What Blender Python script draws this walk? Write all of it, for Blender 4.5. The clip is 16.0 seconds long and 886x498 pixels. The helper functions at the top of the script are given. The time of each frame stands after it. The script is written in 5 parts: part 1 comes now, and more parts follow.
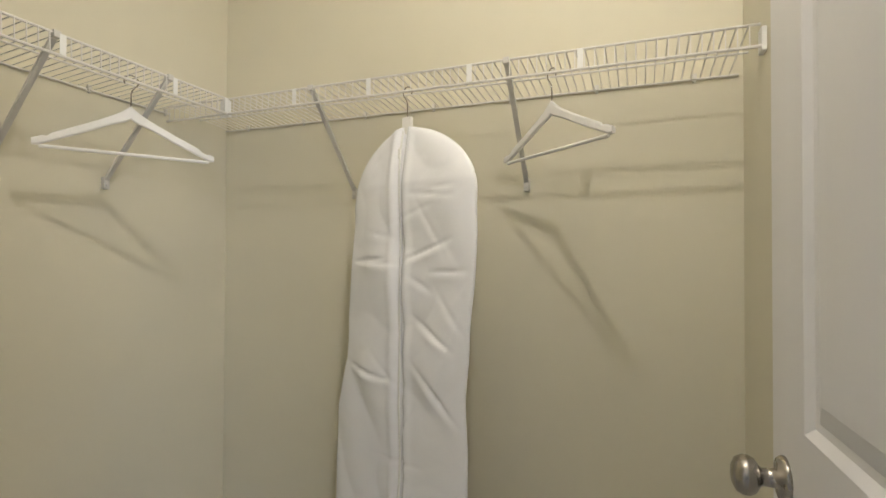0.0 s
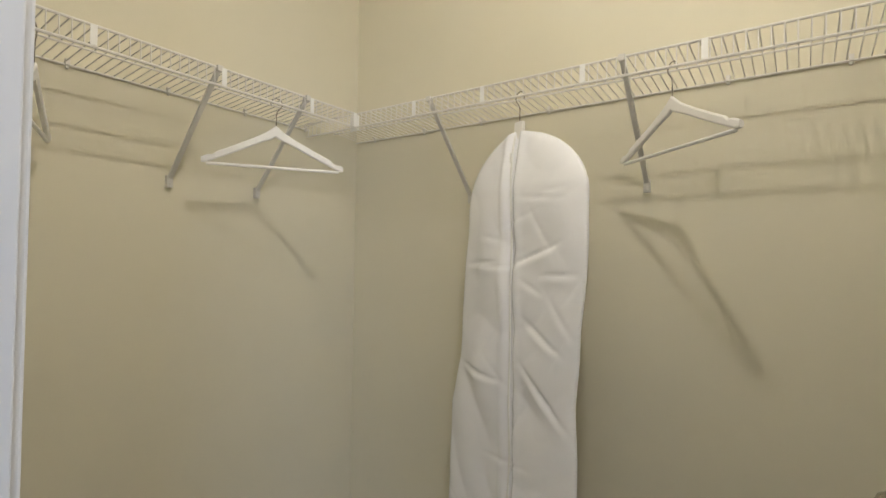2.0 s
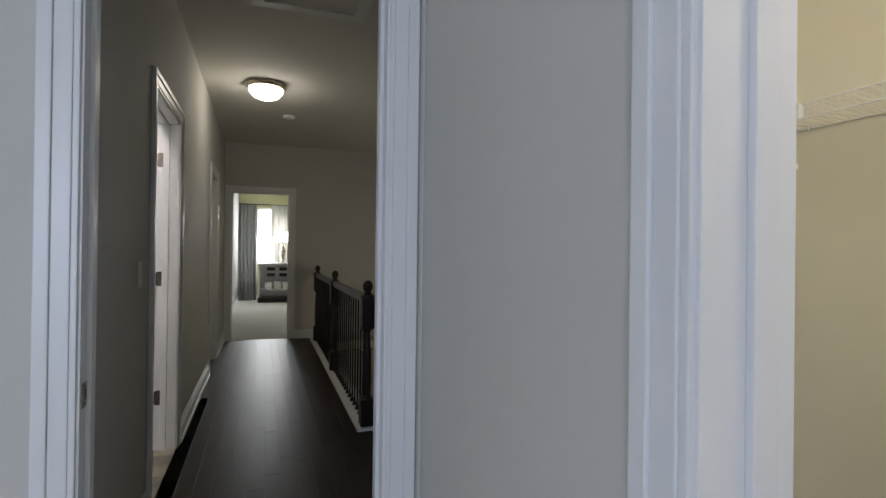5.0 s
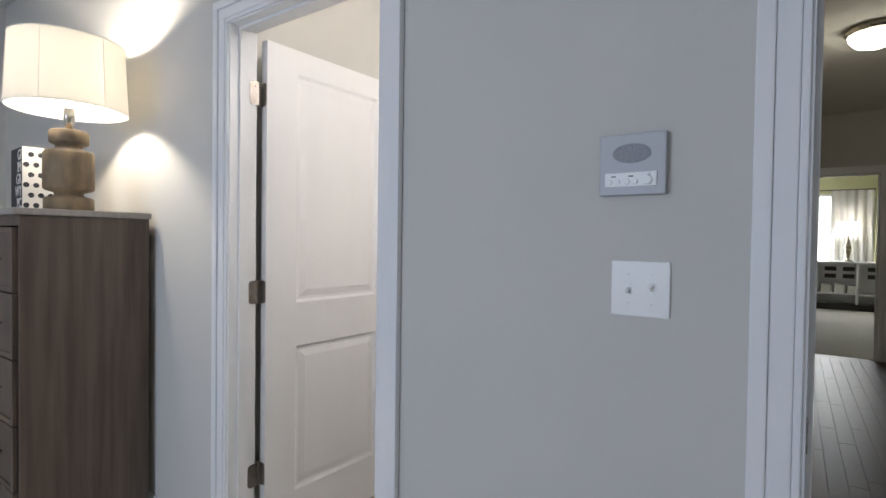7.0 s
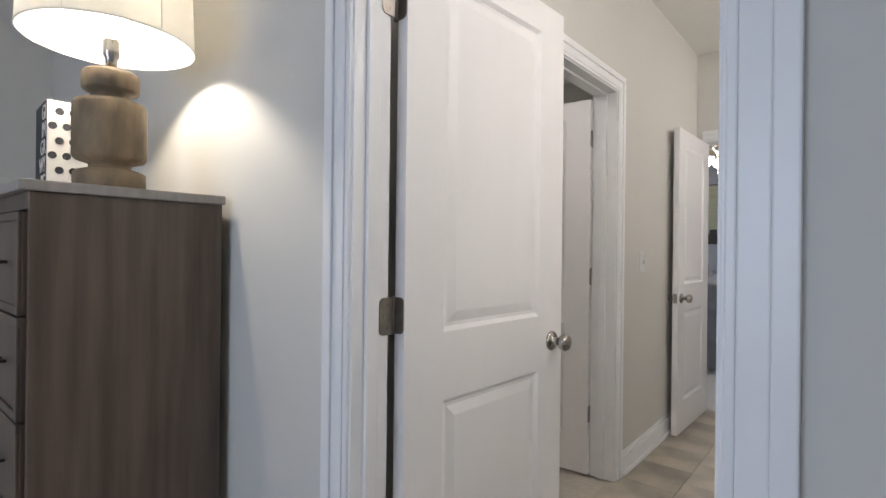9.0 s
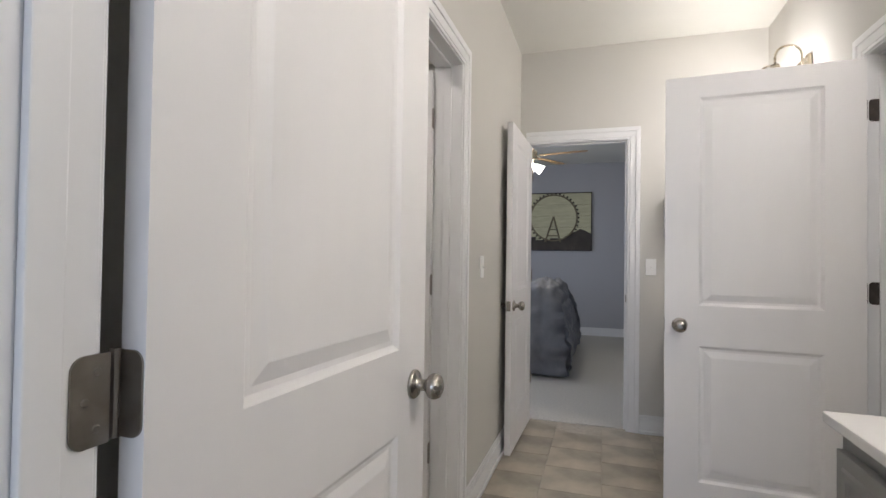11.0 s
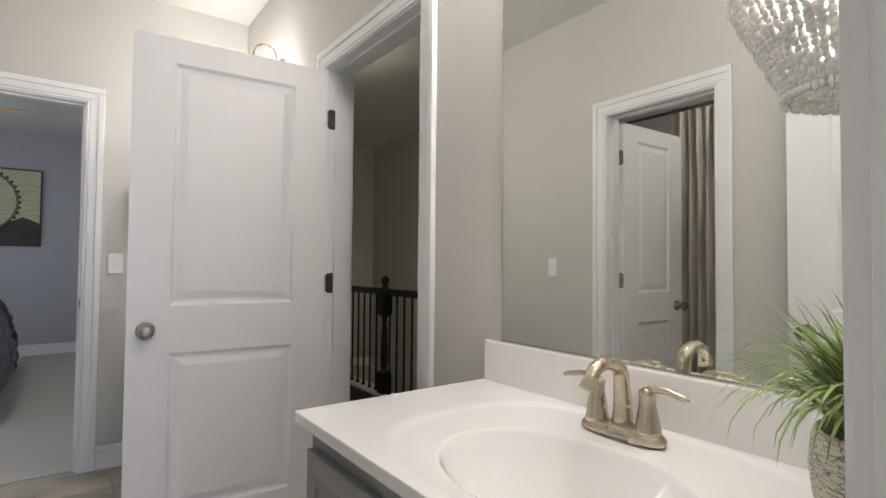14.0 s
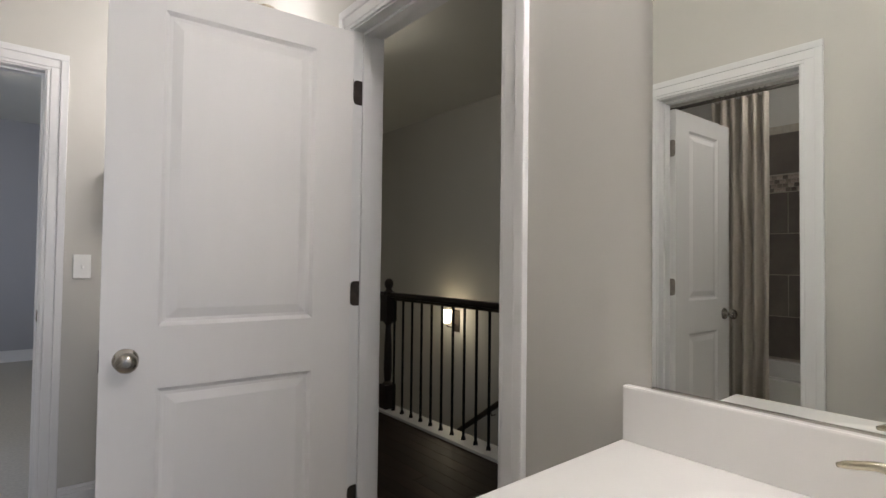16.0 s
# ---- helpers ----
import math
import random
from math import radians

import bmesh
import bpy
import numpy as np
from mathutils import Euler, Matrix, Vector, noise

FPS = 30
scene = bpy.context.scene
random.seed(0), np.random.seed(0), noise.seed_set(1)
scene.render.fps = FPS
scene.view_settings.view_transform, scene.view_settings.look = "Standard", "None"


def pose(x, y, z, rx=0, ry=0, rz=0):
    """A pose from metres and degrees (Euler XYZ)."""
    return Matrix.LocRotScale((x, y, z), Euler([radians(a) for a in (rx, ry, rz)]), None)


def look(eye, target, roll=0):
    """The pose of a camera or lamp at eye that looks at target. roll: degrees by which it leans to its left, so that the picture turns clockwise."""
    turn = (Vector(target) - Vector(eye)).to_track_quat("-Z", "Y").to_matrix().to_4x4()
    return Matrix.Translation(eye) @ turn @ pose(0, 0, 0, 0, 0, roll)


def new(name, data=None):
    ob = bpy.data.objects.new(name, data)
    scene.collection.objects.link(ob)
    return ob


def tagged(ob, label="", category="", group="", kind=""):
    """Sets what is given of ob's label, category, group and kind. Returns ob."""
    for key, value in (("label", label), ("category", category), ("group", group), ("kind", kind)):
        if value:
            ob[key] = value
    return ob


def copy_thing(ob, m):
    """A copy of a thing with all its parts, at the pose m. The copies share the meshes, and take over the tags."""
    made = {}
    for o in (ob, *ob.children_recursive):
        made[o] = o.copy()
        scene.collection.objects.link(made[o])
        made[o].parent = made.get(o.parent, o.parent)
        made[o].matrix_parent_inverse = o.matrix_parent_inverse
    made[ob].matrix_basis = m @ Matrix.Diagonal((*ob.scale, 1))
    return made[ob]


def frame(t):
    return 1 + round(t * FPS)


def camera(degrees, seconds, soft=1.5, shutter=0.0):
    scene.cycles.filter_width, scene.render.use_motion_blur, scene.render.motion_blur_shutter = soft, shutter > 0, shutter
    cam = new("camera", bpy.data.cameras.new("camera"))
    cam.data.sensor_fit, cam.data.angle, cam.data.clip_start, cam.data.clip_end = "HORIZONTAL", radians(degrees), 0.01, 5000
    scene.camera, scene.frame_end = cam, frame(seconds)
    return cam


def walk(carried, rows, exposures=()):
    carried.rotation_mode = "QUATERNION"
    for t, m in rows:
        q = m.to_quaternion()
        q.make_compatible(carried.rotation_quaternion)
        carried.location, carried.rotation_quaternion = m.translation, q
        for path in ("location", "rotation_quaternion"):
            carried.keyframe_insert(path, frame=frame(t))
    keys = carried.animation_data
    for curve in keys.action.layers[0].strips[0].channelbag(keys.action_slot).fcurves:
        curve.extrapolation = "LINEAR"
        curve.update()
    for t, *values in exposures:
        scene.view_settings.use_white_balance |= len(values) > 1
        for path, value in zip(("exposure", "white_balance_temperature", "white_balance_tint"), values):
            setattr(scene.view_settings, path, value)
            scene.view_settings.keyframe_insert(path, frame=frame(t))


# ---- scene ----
cam = camera(82.6, 16.0)
PATH = [
    (0, (1.062, -1.444, 1.257), (2.926, -0.72, 1.287), 0.2),
    (0.5, (1.201, -1.403, 1.26), (2.926, -0.392, 1.29), 0.6),
    (1, (1.258, -1.375, 1.286), (2.907, -0.244, 1.288), 0.2),
    (1.5, (1.215, -1.416, 1.266), (2.844, -0.257, 1.303), 1.1),
    (2, (1.058, -1.496, 1.255), (2.687, -0.336, 1.295), 0.9),
    (2.5, (0.92, -1.592, 1.236), (2.544, -0.426, 1.271), 0.7),
    (3, (0.828, -1.669, 1.219), (2.432, -0.474, 1.253), 0.8),
    (3.5, (0.772, -1.663, 1.219), (2.354, -0.44, 1.249), 1.0),
    (4, (0.703, -1.584, 1.224), (2.201, -0.259, 1.254), 0.8),
    (4.5, (0.655, -1.46, 1.227), (1.799, 0.181, 1.25), 1.0),
    (5, (0.635, -1.363, 1.269), (1.306, 0.521, 1.278), 0.7),
    (5.2, (0.621, -1.324, 1.267), (1.101, 0.617, 1.276), 0.7),
    (7.3, (0.12, -1.012, 1.266), (-1.115, 0.561, 1.242), 0.3),
    (7.5, (0.047, -0.957, 1.26), (-1.218, 0.591, 1.241), 0.4),
    (7.6, (0.006, -0.937, 1.258), (-1.27, 0.602, 1.229), 1.0),
    (8.2, (-0.271, -0.874, 1.234), (-1.575, 0.642, 1.225), 0.5),
    (10.3, (-0.975, -0.454, 1.202), (-1.949, 1.293, 1.235), 0.8),
    (10.5, (-0.999, -0.415, 1.199), (-1.866, 1.387, 1.234), 0.7),
    (11, (-1.025, -0.265, 1.194), (-1.631, 1.64, 1.230), 0.8),
    (11.5, (-1.046, -0.195, 1.183), (-1.384, 1.776, 1.227), 0.8),
    (12, (-1.082, -0.158, 1.178), (-1.082, 1.842, 1.228), 0.8),
    (12.5, (-1.075, -0.109, 1.177), (-0.682, 1.852, 1.228), 0.6),
    (13, (-1.004, -0.011, 1.167), (-0.279, 1.852, 1.216), 0.5),
    (13.5, (-0.941, 0.044, 1.162), (0.045, 1.783, 1.216), 0.5),
    (14, (-0.935, 0.068, 1.166), (0.26, 1.67, 1.225), 0.5),
    (14.5, (-0.913, 0.104, 1.167), (0.403, 1.61, 1.224), 0.4),
    (15, (-0.887, 0.183, 1.177), (0.452, 1.667, 1.227), 0.4),
    (15.5, (-0.891, 0.37, 1.193), (0.44, 1.862, 1.235), 0.6),
    (16, (-0.919, 0.568, 1.197), (0.356, 2.108, 1.246), 0.7),
]
walk(cam, [(t, look(eye, target, roll)) for t, eye, target, roll in PATH],
     exposures=[(0, 0.14), (2.5, 0.08), (3.5, 0.1), (5.2, 0.06), (7.3, -0.08), (8.2, -0.08), (10.3, -0.26), (11.2, -0.12), (13, -0.1), (14.5, -0.18), (16, -0.26)])

# ---- world and lights ----
world = bpy.data.worlds.new("world")
scene.world = world
world.use_nodes = True
wn = world.node_tree.nodes
sky = wn.new("ShaderNodeTexSky")
sky.sky_type, sky.sun_disc = "NISHITA", False
sky.sun_elevation, sky.sun_rotation = radians(40), radians(60)
wn["Background"].inputs[1].default_value = 0.08
world.node_tree.links.new(sky.outputs[0], wn["Background"].inputs[0])


def point(name, at, watts, colour, radius=0.05):
    d = bpy.data.lights.new(name, "POINT")
    d.energy, d.color, d.shadow_soft_size = watts, colour, radius
    ob = new(name, d)
    ob.location = at
    return ob


def area(name, m, watts, colour, sx, sy):
    d = bpy.data.lights.new(name, "AREA")
    d.shape, d.size, d.size_y, d.energy, d.color = "RECTANGLE", sx, sy, watts, colour
    ob = new(name, d)
    ob.matrix_world = m
    return ob


WARM, COOL, SOFT = (1.0, 0.945, 0.90), (0.66, 0.765, 1.0), (1.0, 0.945, 0.94)
point("closet_bulb", (1.56, -1.34, 2.66), 24.5, WARM, 0.027)
area("bedroom_window_light", look((-1.4, -3.9, 1.5), (-1.0, 0, 1.2)), 55, COOL, 1.7, 1.4)
point("table_lamp_bulb", (-2.2, -0.27, 1.93), 30, (1.0, 0.90, 0.78), 0.04)
for k in (0.34, 0.62, 0.9):
    point("vanity_bulb", (-0.14, k, 2.28), 11, SOFT, 0.05)
for k in (2.86, 3.16):
    point("far_vanity_bulb", (-0.15, k, 2.13), 9.0, SOFT, 0.05)
point("hall_bulb", (0.64, 3.4, 2.6), 4.2, (1.0, 0.9, 0.76), 0.1)
point("sconce_bulb", (2.27, 4.35, 0.64), 1.6, (1.0, 0.85, 0.6), 0.03)
point("fan_bulb", (-1.84, 5.45, 2.12), 13, (1.0, 0.95, 0.88), 0.06)
area("guest_window_light", look((-4.2, 5.6, 1.5), (-1.5, 5.0, 0.4)), 44, COOL, 1.4, 1.4)
point("far_lamp_bulb", (1.08, 11.5, 1.58), 7, SOFT, 0.05)
area("far_room_window_light", look((0.9, 11.75, 1.6), (0.7, 8.0, 0.5)), 60, (0.95, 0.97, 1.0), 0.9, 1.3)
point("chandelier_bulb", (-0.345, 0.218, 1.5), 7, SOFT, 0.03)
# unseen fill lamp added to brighten the tub room; it has no fixture
point("tub_room_fill", (-2.3, 1.2, 2.55), 13, SOFT, 0.08)

# ---- materials ----


def mat(name, colour, rough=0.5, metal=0.0, var=0.06, scale=6.0, bump=0.05, bscale=120.0, spec=0.5, stretch=(1, 1, 1), coat=0.0, per=0.0):
    """A painted or solid surface: two scales of noise in colour, fine relief, uneven gloss."""
    m = bpy.data.materials.new(name)
    m.use_nodes = True
    n, l = m.node_tree.nodes, m.node_tree.links
    b = n["Principled BSDF"]
    b.inputs["Metallic"].default_value = metal
    b.inputs["Specular IOR Level"].default_value = spec
    b.inputs["Coat Weight"].default_value = coat
    tc, mp = n.new("ShaderNodeTexCoord"), n.new("ShaderNodeMapping")
    mp.inputs["Scale"].default_value = stretch
    l.new(tc.outputs["Object"], mp.inputs[0])
    big, fine = n.new("ShaderNodeTexNoise"), n.new("ShaderNodeTexNoise")
    big.inputs["Scale"].default_value, big.inputs["Detail"].default_value = scale, 6
    fine.inputs["Scale"].default_value, fine.inputs["Detail"].default_value = bscale, 3
    l.new(mp.outputs[0], big.inputs["Vector"])
    l.new(mp.outputs[0], fine.inputs["Vector"])
    ramp = n.new("ShaderNodeValToRGB")
    dark = [c * (1 - var) for c in colour]
    lite = [min(1, c * (1 + var)) for c in colour]
    ramp.color_ramp.elements[0].position, ramp.color_ramp.elements[1].position = 0.3, 0.7
    ramp.color_ramp.elements[0].color, ramp.color_ramp.elements[1].color = (*dark, 1), (*lite, 1)
    l.new(big.outputs["Fac"], ramp.inputs[0])
    out = ramp.outputs[0]
    if per:
        oi, hs = n.new("ShaderNodeObjectInfo"), n.new("ShaderNodeHueSaturation")
        mr = n.new("ShaderNodeMapRange")
        mr.inputs["To Min"].default_value, mr.inputs["To Max"].default_value = 1 - per, 1 + per
        l.new(oi.outputs["Random"], mr.inputs["Value"])
        l.new(mr.outputs[0], hs.inputs["Value"])
        l.new(out, hs.inputs["Color"])
        out = hs.outputs[0]
    l.new(out, b.inputs["Base Color"])
    rr = n.new("ShaderNodeMapRange")
    rr.inputs["To Min"].default_value, rr.inputs["To Max"].default_value = max(0, rough - 0.05), min(1, rough + 0.05)
    l.new(big.outputs["Fac"], rr.inputs["Value"])
    l.new(rr.outputs[0], b.inputs["Roughness"])
    if bump:
        bp = n.new("ShaderNodeBump")
        bp.inputs["Strength"].default_value, bp.inputs["Distance"].default_value = bump, 0.002
        l.new(fine.outputs["Fac"], bp.inputs["Height"])
        l.new(bp.outputs[0], b.inputs["Normal"])
    return m


def glow(name, colour, strength):
    m = bpy.data.materials.new(name)
    m.use_nodes = True
    b = m.node_tree.nodes["Principled BSDF"]
    b.inputs["Base Color"].default_value = (*colour, 1)
    b.inputs["Emission Color"].default_value, b.inputs["Emission Strength"].default_value = (*colour, 1), strength
    return m


PAINT = mat("wall_paint", (0.60, 0.585, 0.545), 0.75, var=0.015, scale=2, bump=0.12, bscale=260)
CLOSET_PAINT = mat("closet_paint", (0.70, 0.66, 0.525), 0.8, var=0.015, scale=2, bump=0.12, bscale=260)
GREY_PAINT = mat("guest_paint", (0.43, 0.43, 0.45), 0.75, var=0.015, scale=2, bump=0.12, bscale=260)
YELLOW_PAINT = mat("far_room_paint", (0.62, 0.62, 0.36), 0.75, var=0.02, scale=2, bump=0.1, bscale=260)
CEIL = mat("ceiling_paint", (0.74, 0.73, 0.68), 0.9, var=0.015, scale=3, bump=0.2, bscale=180)
TRIM = mat("trim_paint", (0.80, 0.80, 0.80), 0.35, var=0.012, scale=3, bump=0.03, bscale=90)
DOOR = mat("door_paint", (0.80, 0.785, 0.775), 0.4, var=0.012, scale=3, bump=0.05, bscale=150, stretch=(4, 4, 0.5))
NICKEL = mat("satin_nickel", (0.40, 0.37, 0.335), 0.26, 1.0, var=0.08, scale=20, bump=0.02, bscale=300)
HINGE = mat("hinge_nickel", (0.30, 0.27, 0.24), 0.38, 1.0, var=0.15, scale=30, bump=0.03, bscale=300)
BRONZE = mat("dark_bronze", (0.09, 0.075, 0.065), 0.4, 0.8, var=0.2, scale=30)
CHAMP = mat("brushed_champagne_nickel", (0.56, 0.50, 0.39), 0.27, 1.0, var=0.06, scale=15, bump=0.03, bscale=400)
CHROME = mat("chrome", (0.42, 0.40, 0.37), 0.18, 1.0, var=0.03)
WIRE = mat("white_vinyl_wire", (0.74, 0.72, 0.68), 0.4, var=0.02)
STRUT = mat("grey_bracket_steel", (0.66, 0.64, 0.60), 0.4, 0.1, var=0.05)
HANGER = mat("white_painted_wood", (0.82, 0.80, 0.76), 0.4, var=0.03, scale=20)
BAG = mat("white_peva", (0.95, 0.955, 0.99), 0.25, var=0.01, scale=8, bump=0.06, bscale=45, spec=0.6)
PLASTIC = mat("white_plastic", (0.84, 0.84, 0.82), 0.35, var=0.01)
PANEL = mat("grey_panel_plastic", (0.46, 0.47, 0.49), 0.4, var=0.02)
GRILLE = mat("speaker_grille", (0.30, 0.31, 0.33), 0.6, var=0.15, scale=300, bump=0.5, bscale=500)
DARKDOT = mat("dark_legend_and_hole_shade", (0.12, 0.12, 0.13), 0.5)
MARBLE = mat("cultured_marble", (0.89, 0.875, 0.855), 0.13, var=0.012, scale=5, bump=0.0, coat=0.3)
GREYCAB = mat("grey_cabinet_paint", (0.25, 0.245, 0.235), 0.42, var=0.05, scale=8)
MIRROR = mat("mirror_glass", (0.86, 0.88, 0.85), 0.0, 1.0, var=0.0, bump=0)
for nd in MIRROR.node_tree.nodes:
    if nd.type == "MAP_RANGE":
        nd.inputs["To Min"].default_value = nd.inputs["To Max"].default_value = 0.0
TILE = mat("slate_look_tile", (0.36, 0.32, 0.26), 0.42, var=0.42, scale=3.4, bump=0.2, bscale=60, per=0.12)
GROUT = mat("grout", (0.44, 0.40, 0.34), 0.9, var=0.1, scale=40)
WOOD = mat("dark_hardwood", (0.026, 0.015, 0.011), 0.4, spec=0.14, var=0.35, scale=9, bump=0.06, bscale=60, stretch=(6, 0.6, 1), per=0.3)
ESPRESSO = mat("espresso_wood", (0.022, 0.014, 0.012), 0.3, var=0.3, scale=14, stretch=(1, 1, 0.3))
IRON = mat("black_iron", (0.02, 0.02, 0.021), 0.4, 0.6, var=0.2)
CARPET = mat("cream_carpet", (0.56, 0.54, 0.50), 0.95, var=0.09, scale=60, bump=0.8, bscale=350, spec=0.1)
DRIFT = mat("grey_brown_wood_grain", (0.115, 0.08, 0.057), 0.45, var=0.32, scale=5, bump=0.06, bscale=40, stretch=(6, 6, 0.4))
DRIFTTOP = mat("grey_wood_top", (0.33, 0.30, 0.27), 0.45, var=0.1, scale=6, stretch=(1, 9, 1))
LAMPWOOD = mat("weathered_turned_wood", (0.20, 0.145, 0.085), 0.65, var=0.4, scale=7, bump=0.3, bscale=40, stretch=(3, 3, 1))
LINEN = mat("taupe_curtain", (0.50, 0.45, 0.385), 0.7, var=0.05, scale=40, bump=0.2, bscale=400)
GCURT = mat("grey_curtain", (0.35, 0.36, 0.34), 0.85, var=0.06, scale=30)
QUILT = mat("grey_blue_quilt", (0.22, 0.225, 0.245), 0.5, var=0.16, scale=6, bump=0.5, bscale=50)
FANWOOD = mat("oak_blade", (0.42, 0.26, 0.12), 0.45, var=0.2, scale=8, stretch=(1, 6, 1))
LEAF = mat("grass_blade_green", (0.21, 0.32, 0.065), 0.38, var=0.6, scale=30, bump=0.1)
LEAFPALE = mat("pale_grass_tip", (0.40, 0.47, 0.22), 0.4, var=0.3, scale=30, bump=0.1)
# green for inner blades, with the shade inside the tuft put into the colour
LEAFSHADED = mat("shaded_grass_green", (0.06, 0.12, 0.03), 0.5, var=0.4, scale=30)
SOIL = mat("dark_moss", (0.03, 0.025, 0.015), 0.9, var=0.4, scale=60, bump=0.8)
BEAD = mat("white_shell_bead", (0.93, 0.91, 0.86), 0.2, var=0.06, scale=60, spec=0.7)
for soft, amount, deep in ((BEAD, 0.8, 0.03),):
    soft.node_tree.nodes["Principled BSDF"].inputs["Subsurface Weight"].default_value = amount
    soft.node_tree.nodes["Principled BSDF"].inputs["Subsurface Radius"].default_value = (deep, deep, deep)
PAPER = mat("white_paper", (0.8, 0.78, 0.73), 0.6, var=0.02)
INK = mat("black_ink", (0.03, 0.03, 0.035), 0.6)
CREAM = mat("picture_cream", (0.52, 0.50, 0.33), 0.6, var=0.12, scale=6, stretch=(1, 1, 5))
PICDARK = mat("picture_dark", (0.045, 0.035, 0.028), 0.6, var=0.3, scale=8)
PICBRN = mat("picture_brown", (0.17, 0.14, 0.085), 0.6, var=0.3, scale=20)
WALLTILE = mat("brown_wall_tile", (0.17, 0.145, 0.125), 0.35, var=0.2, scale=5, per=0.12)
MOSAIC = mat("mosaic", (0.3, 0.25, 0.21), 0.3, var=0.3, scale=60, per=0.6)
TUB = mat("tub_enamel", (0.82, 0.81, 0.78), 0.15, var=0.01)
BULB = glow("lit_glass", (1.0, 0.95, 0.86), 9.0)
DOME = glow("lit_dome", (1.0, 0.95, 0.85), 5.0)
SCONCEGLASS = glow("lit_sconce_glass", (1.0, 0.87, 0.62), 7.0)
DAY = glow("daylight_sky", (0.95, 0.98, 1.0), 1.6)
GLASS = mat("clear_glass", (0.9, 0.92, 0.92), 0.05, var=0, bump=0)
GLASS.node_tree.nodes["Principled BSDF"].inputs["Transmission Weight"].default_value = 1.0

# lamp shade: cloth that lets the bulb's light through
SHADE = bpy.data.materials.new("lamp_shade_linen")
SHADE.use_nodes = True
sn, sl = SHADE.node_tree.nodes, SHADE.node_tree.links
tr, df, mx = sn.new("ShaderNodeBsdfTranslucent"), sn.new("ShaderNodeBsdfDiffuse"), sn.new("ShaderNodeMixShader")
wv = sn.new("ShaderNodeTexNoise")
wv.inputs["Scale"].default_value = 180
cr = sn.new("ShaderNodeValToRGB")
cr.color_ramp.elements[0].color, cr.color_ramp.elements[1].color = (0.86, 0.835, 0.78, 1), (0.95, 0.93, 0.88, 1)
sl.new(wv.outputs["Fac"], cr.inputs[0])
sl.new(cr.outputs[0], tr.inputs[0])
sl.new(cr.outputs[0], df.inputs[0])
mx.inputs[0].default_value = 0.3
sl.new(tr.outputs[0], mx.inputs[1])
sl.new(df.outputs[0], mx.inputs[2])
sl.new(mx.outputs[0], sn["Material Output"].inputs[0])

# crackled pot glaze
POT = mat("crackled_pot", (0.50, 0.48, 0.40), 0.55, var=0.1, scale=20, bump=0.1)
pn, pl = POT.node_tree.nodes, POT.node_tree.links
vo = pn.new("ShaderNodeTexVoronoi")
vo.feature = "DISTANCE_TO_EDGE"
vo.inputs["Scale"].default_value = 48
vm, vt = pn.new("ShaderNodeMapping"), pn.new("ShaderNodeTexCoord")
vm.inputs["Scale"].default_value = (1, 1, 3.6)
vm.inputs["Rotation"].default_value = (0.3, 0.15, 0)
pl.new(vt.outputs["Object"], vm.inputs[0])
wob, wadd, wsc = pn.new("ShaderNodeTexNoise"), pn.new("ShaderNodeVectorMath"), pn.new("ShaderNodeVectorMath")
wob.inputs["Scale"].default_value, wob.inputs["Detail"].default_value = 60, 4
wsc.operation, wsc.inputs["Scale"].default_value = "SCALE", 0.03
pl.new(vm.outputs[0], wob.inputs["Vector"])
pl.new(wob.outputs["Color"], wsc.inputs[0])
pl.new(vm.outputs[0], wadd.inputs[0])
pl.new(wsc.outputs[0], wadd.inputs[1])
pl.new(wadd.outputs[0], vo.inputs["Vector"])
vr = pn.new("ShaderNodeValToRGB")
vr.color_ramp.elements[0].position, vr.color_ramp.elements[1].position = 0.015, 0.075
vr.color_ramp.elements[0].color, vr.color_ramp.elements[1].color = (0.11, 0.10, 0.08, 1), (0.60, 0.585, 0.49, 1)
pl.new(vo.outputs["Distance"], vr.inputs[0])
pl.new(vr.outputs[0], pn["Principled BSDF"].inputs["Base Color"])

# ---- building helpers ----


def mesh_of(name, bm, material):
    me = bpy.data.meshes.new(name)
    bmesh.ops.recalc_face_normals(bm, faces=bm.faces)
    bm.to_mesh(me)
    bm.free()
    me.materials.append(material)
    return me


def part(name, bm, material, parent=None, label="", smooth=False):
    me = mesh_of(name, bm, material)
    if smooth:
        me.polygons.foreach_set("use_smooth", [True] * len(me.polygons))
    ob = new(name, me)
    if parent:
        ob.parent = parent
    if label:
        ob["label"] = label
    return ob


def base(name, m, label="", category="", group="", kind=""):
    ob = new(name)
    ob.matrix_world = m
    return tagged(ob, label, category, group, kind)


def box(bm, x0, x1, y0, y1, z0, z1, bevel=0.0):
    if x0 > x1:
        x0, x1 = x1, x0
    if y0 > y1:
        y0, y1 = y1, y0
    m = Matrix.Translation(((x0 + x1) / 2, (y0 + y1) / 2, (z0 + z1) / 2)) @ Matrix.Diagonal((x1 - x0, y1 - y0, z1 - z0, 1))
    vs = bmesh.ops.create_cube(bm, size=1.0, matrix=m)["verts"]
    if bevel:
        es = list({e for v in vs for e in v.link_edges})
        bmesh.ops.bevel(bm, geom=es, offset=bevel, segments=2, affect="EDGES", profile=0.6)
    return bm


def bx(x0, x1, y0, y1, z0, z1, bevel=0.0):
    return box(bmesh.new(), x0, x1, y0, y1, z0, z1, bevel)


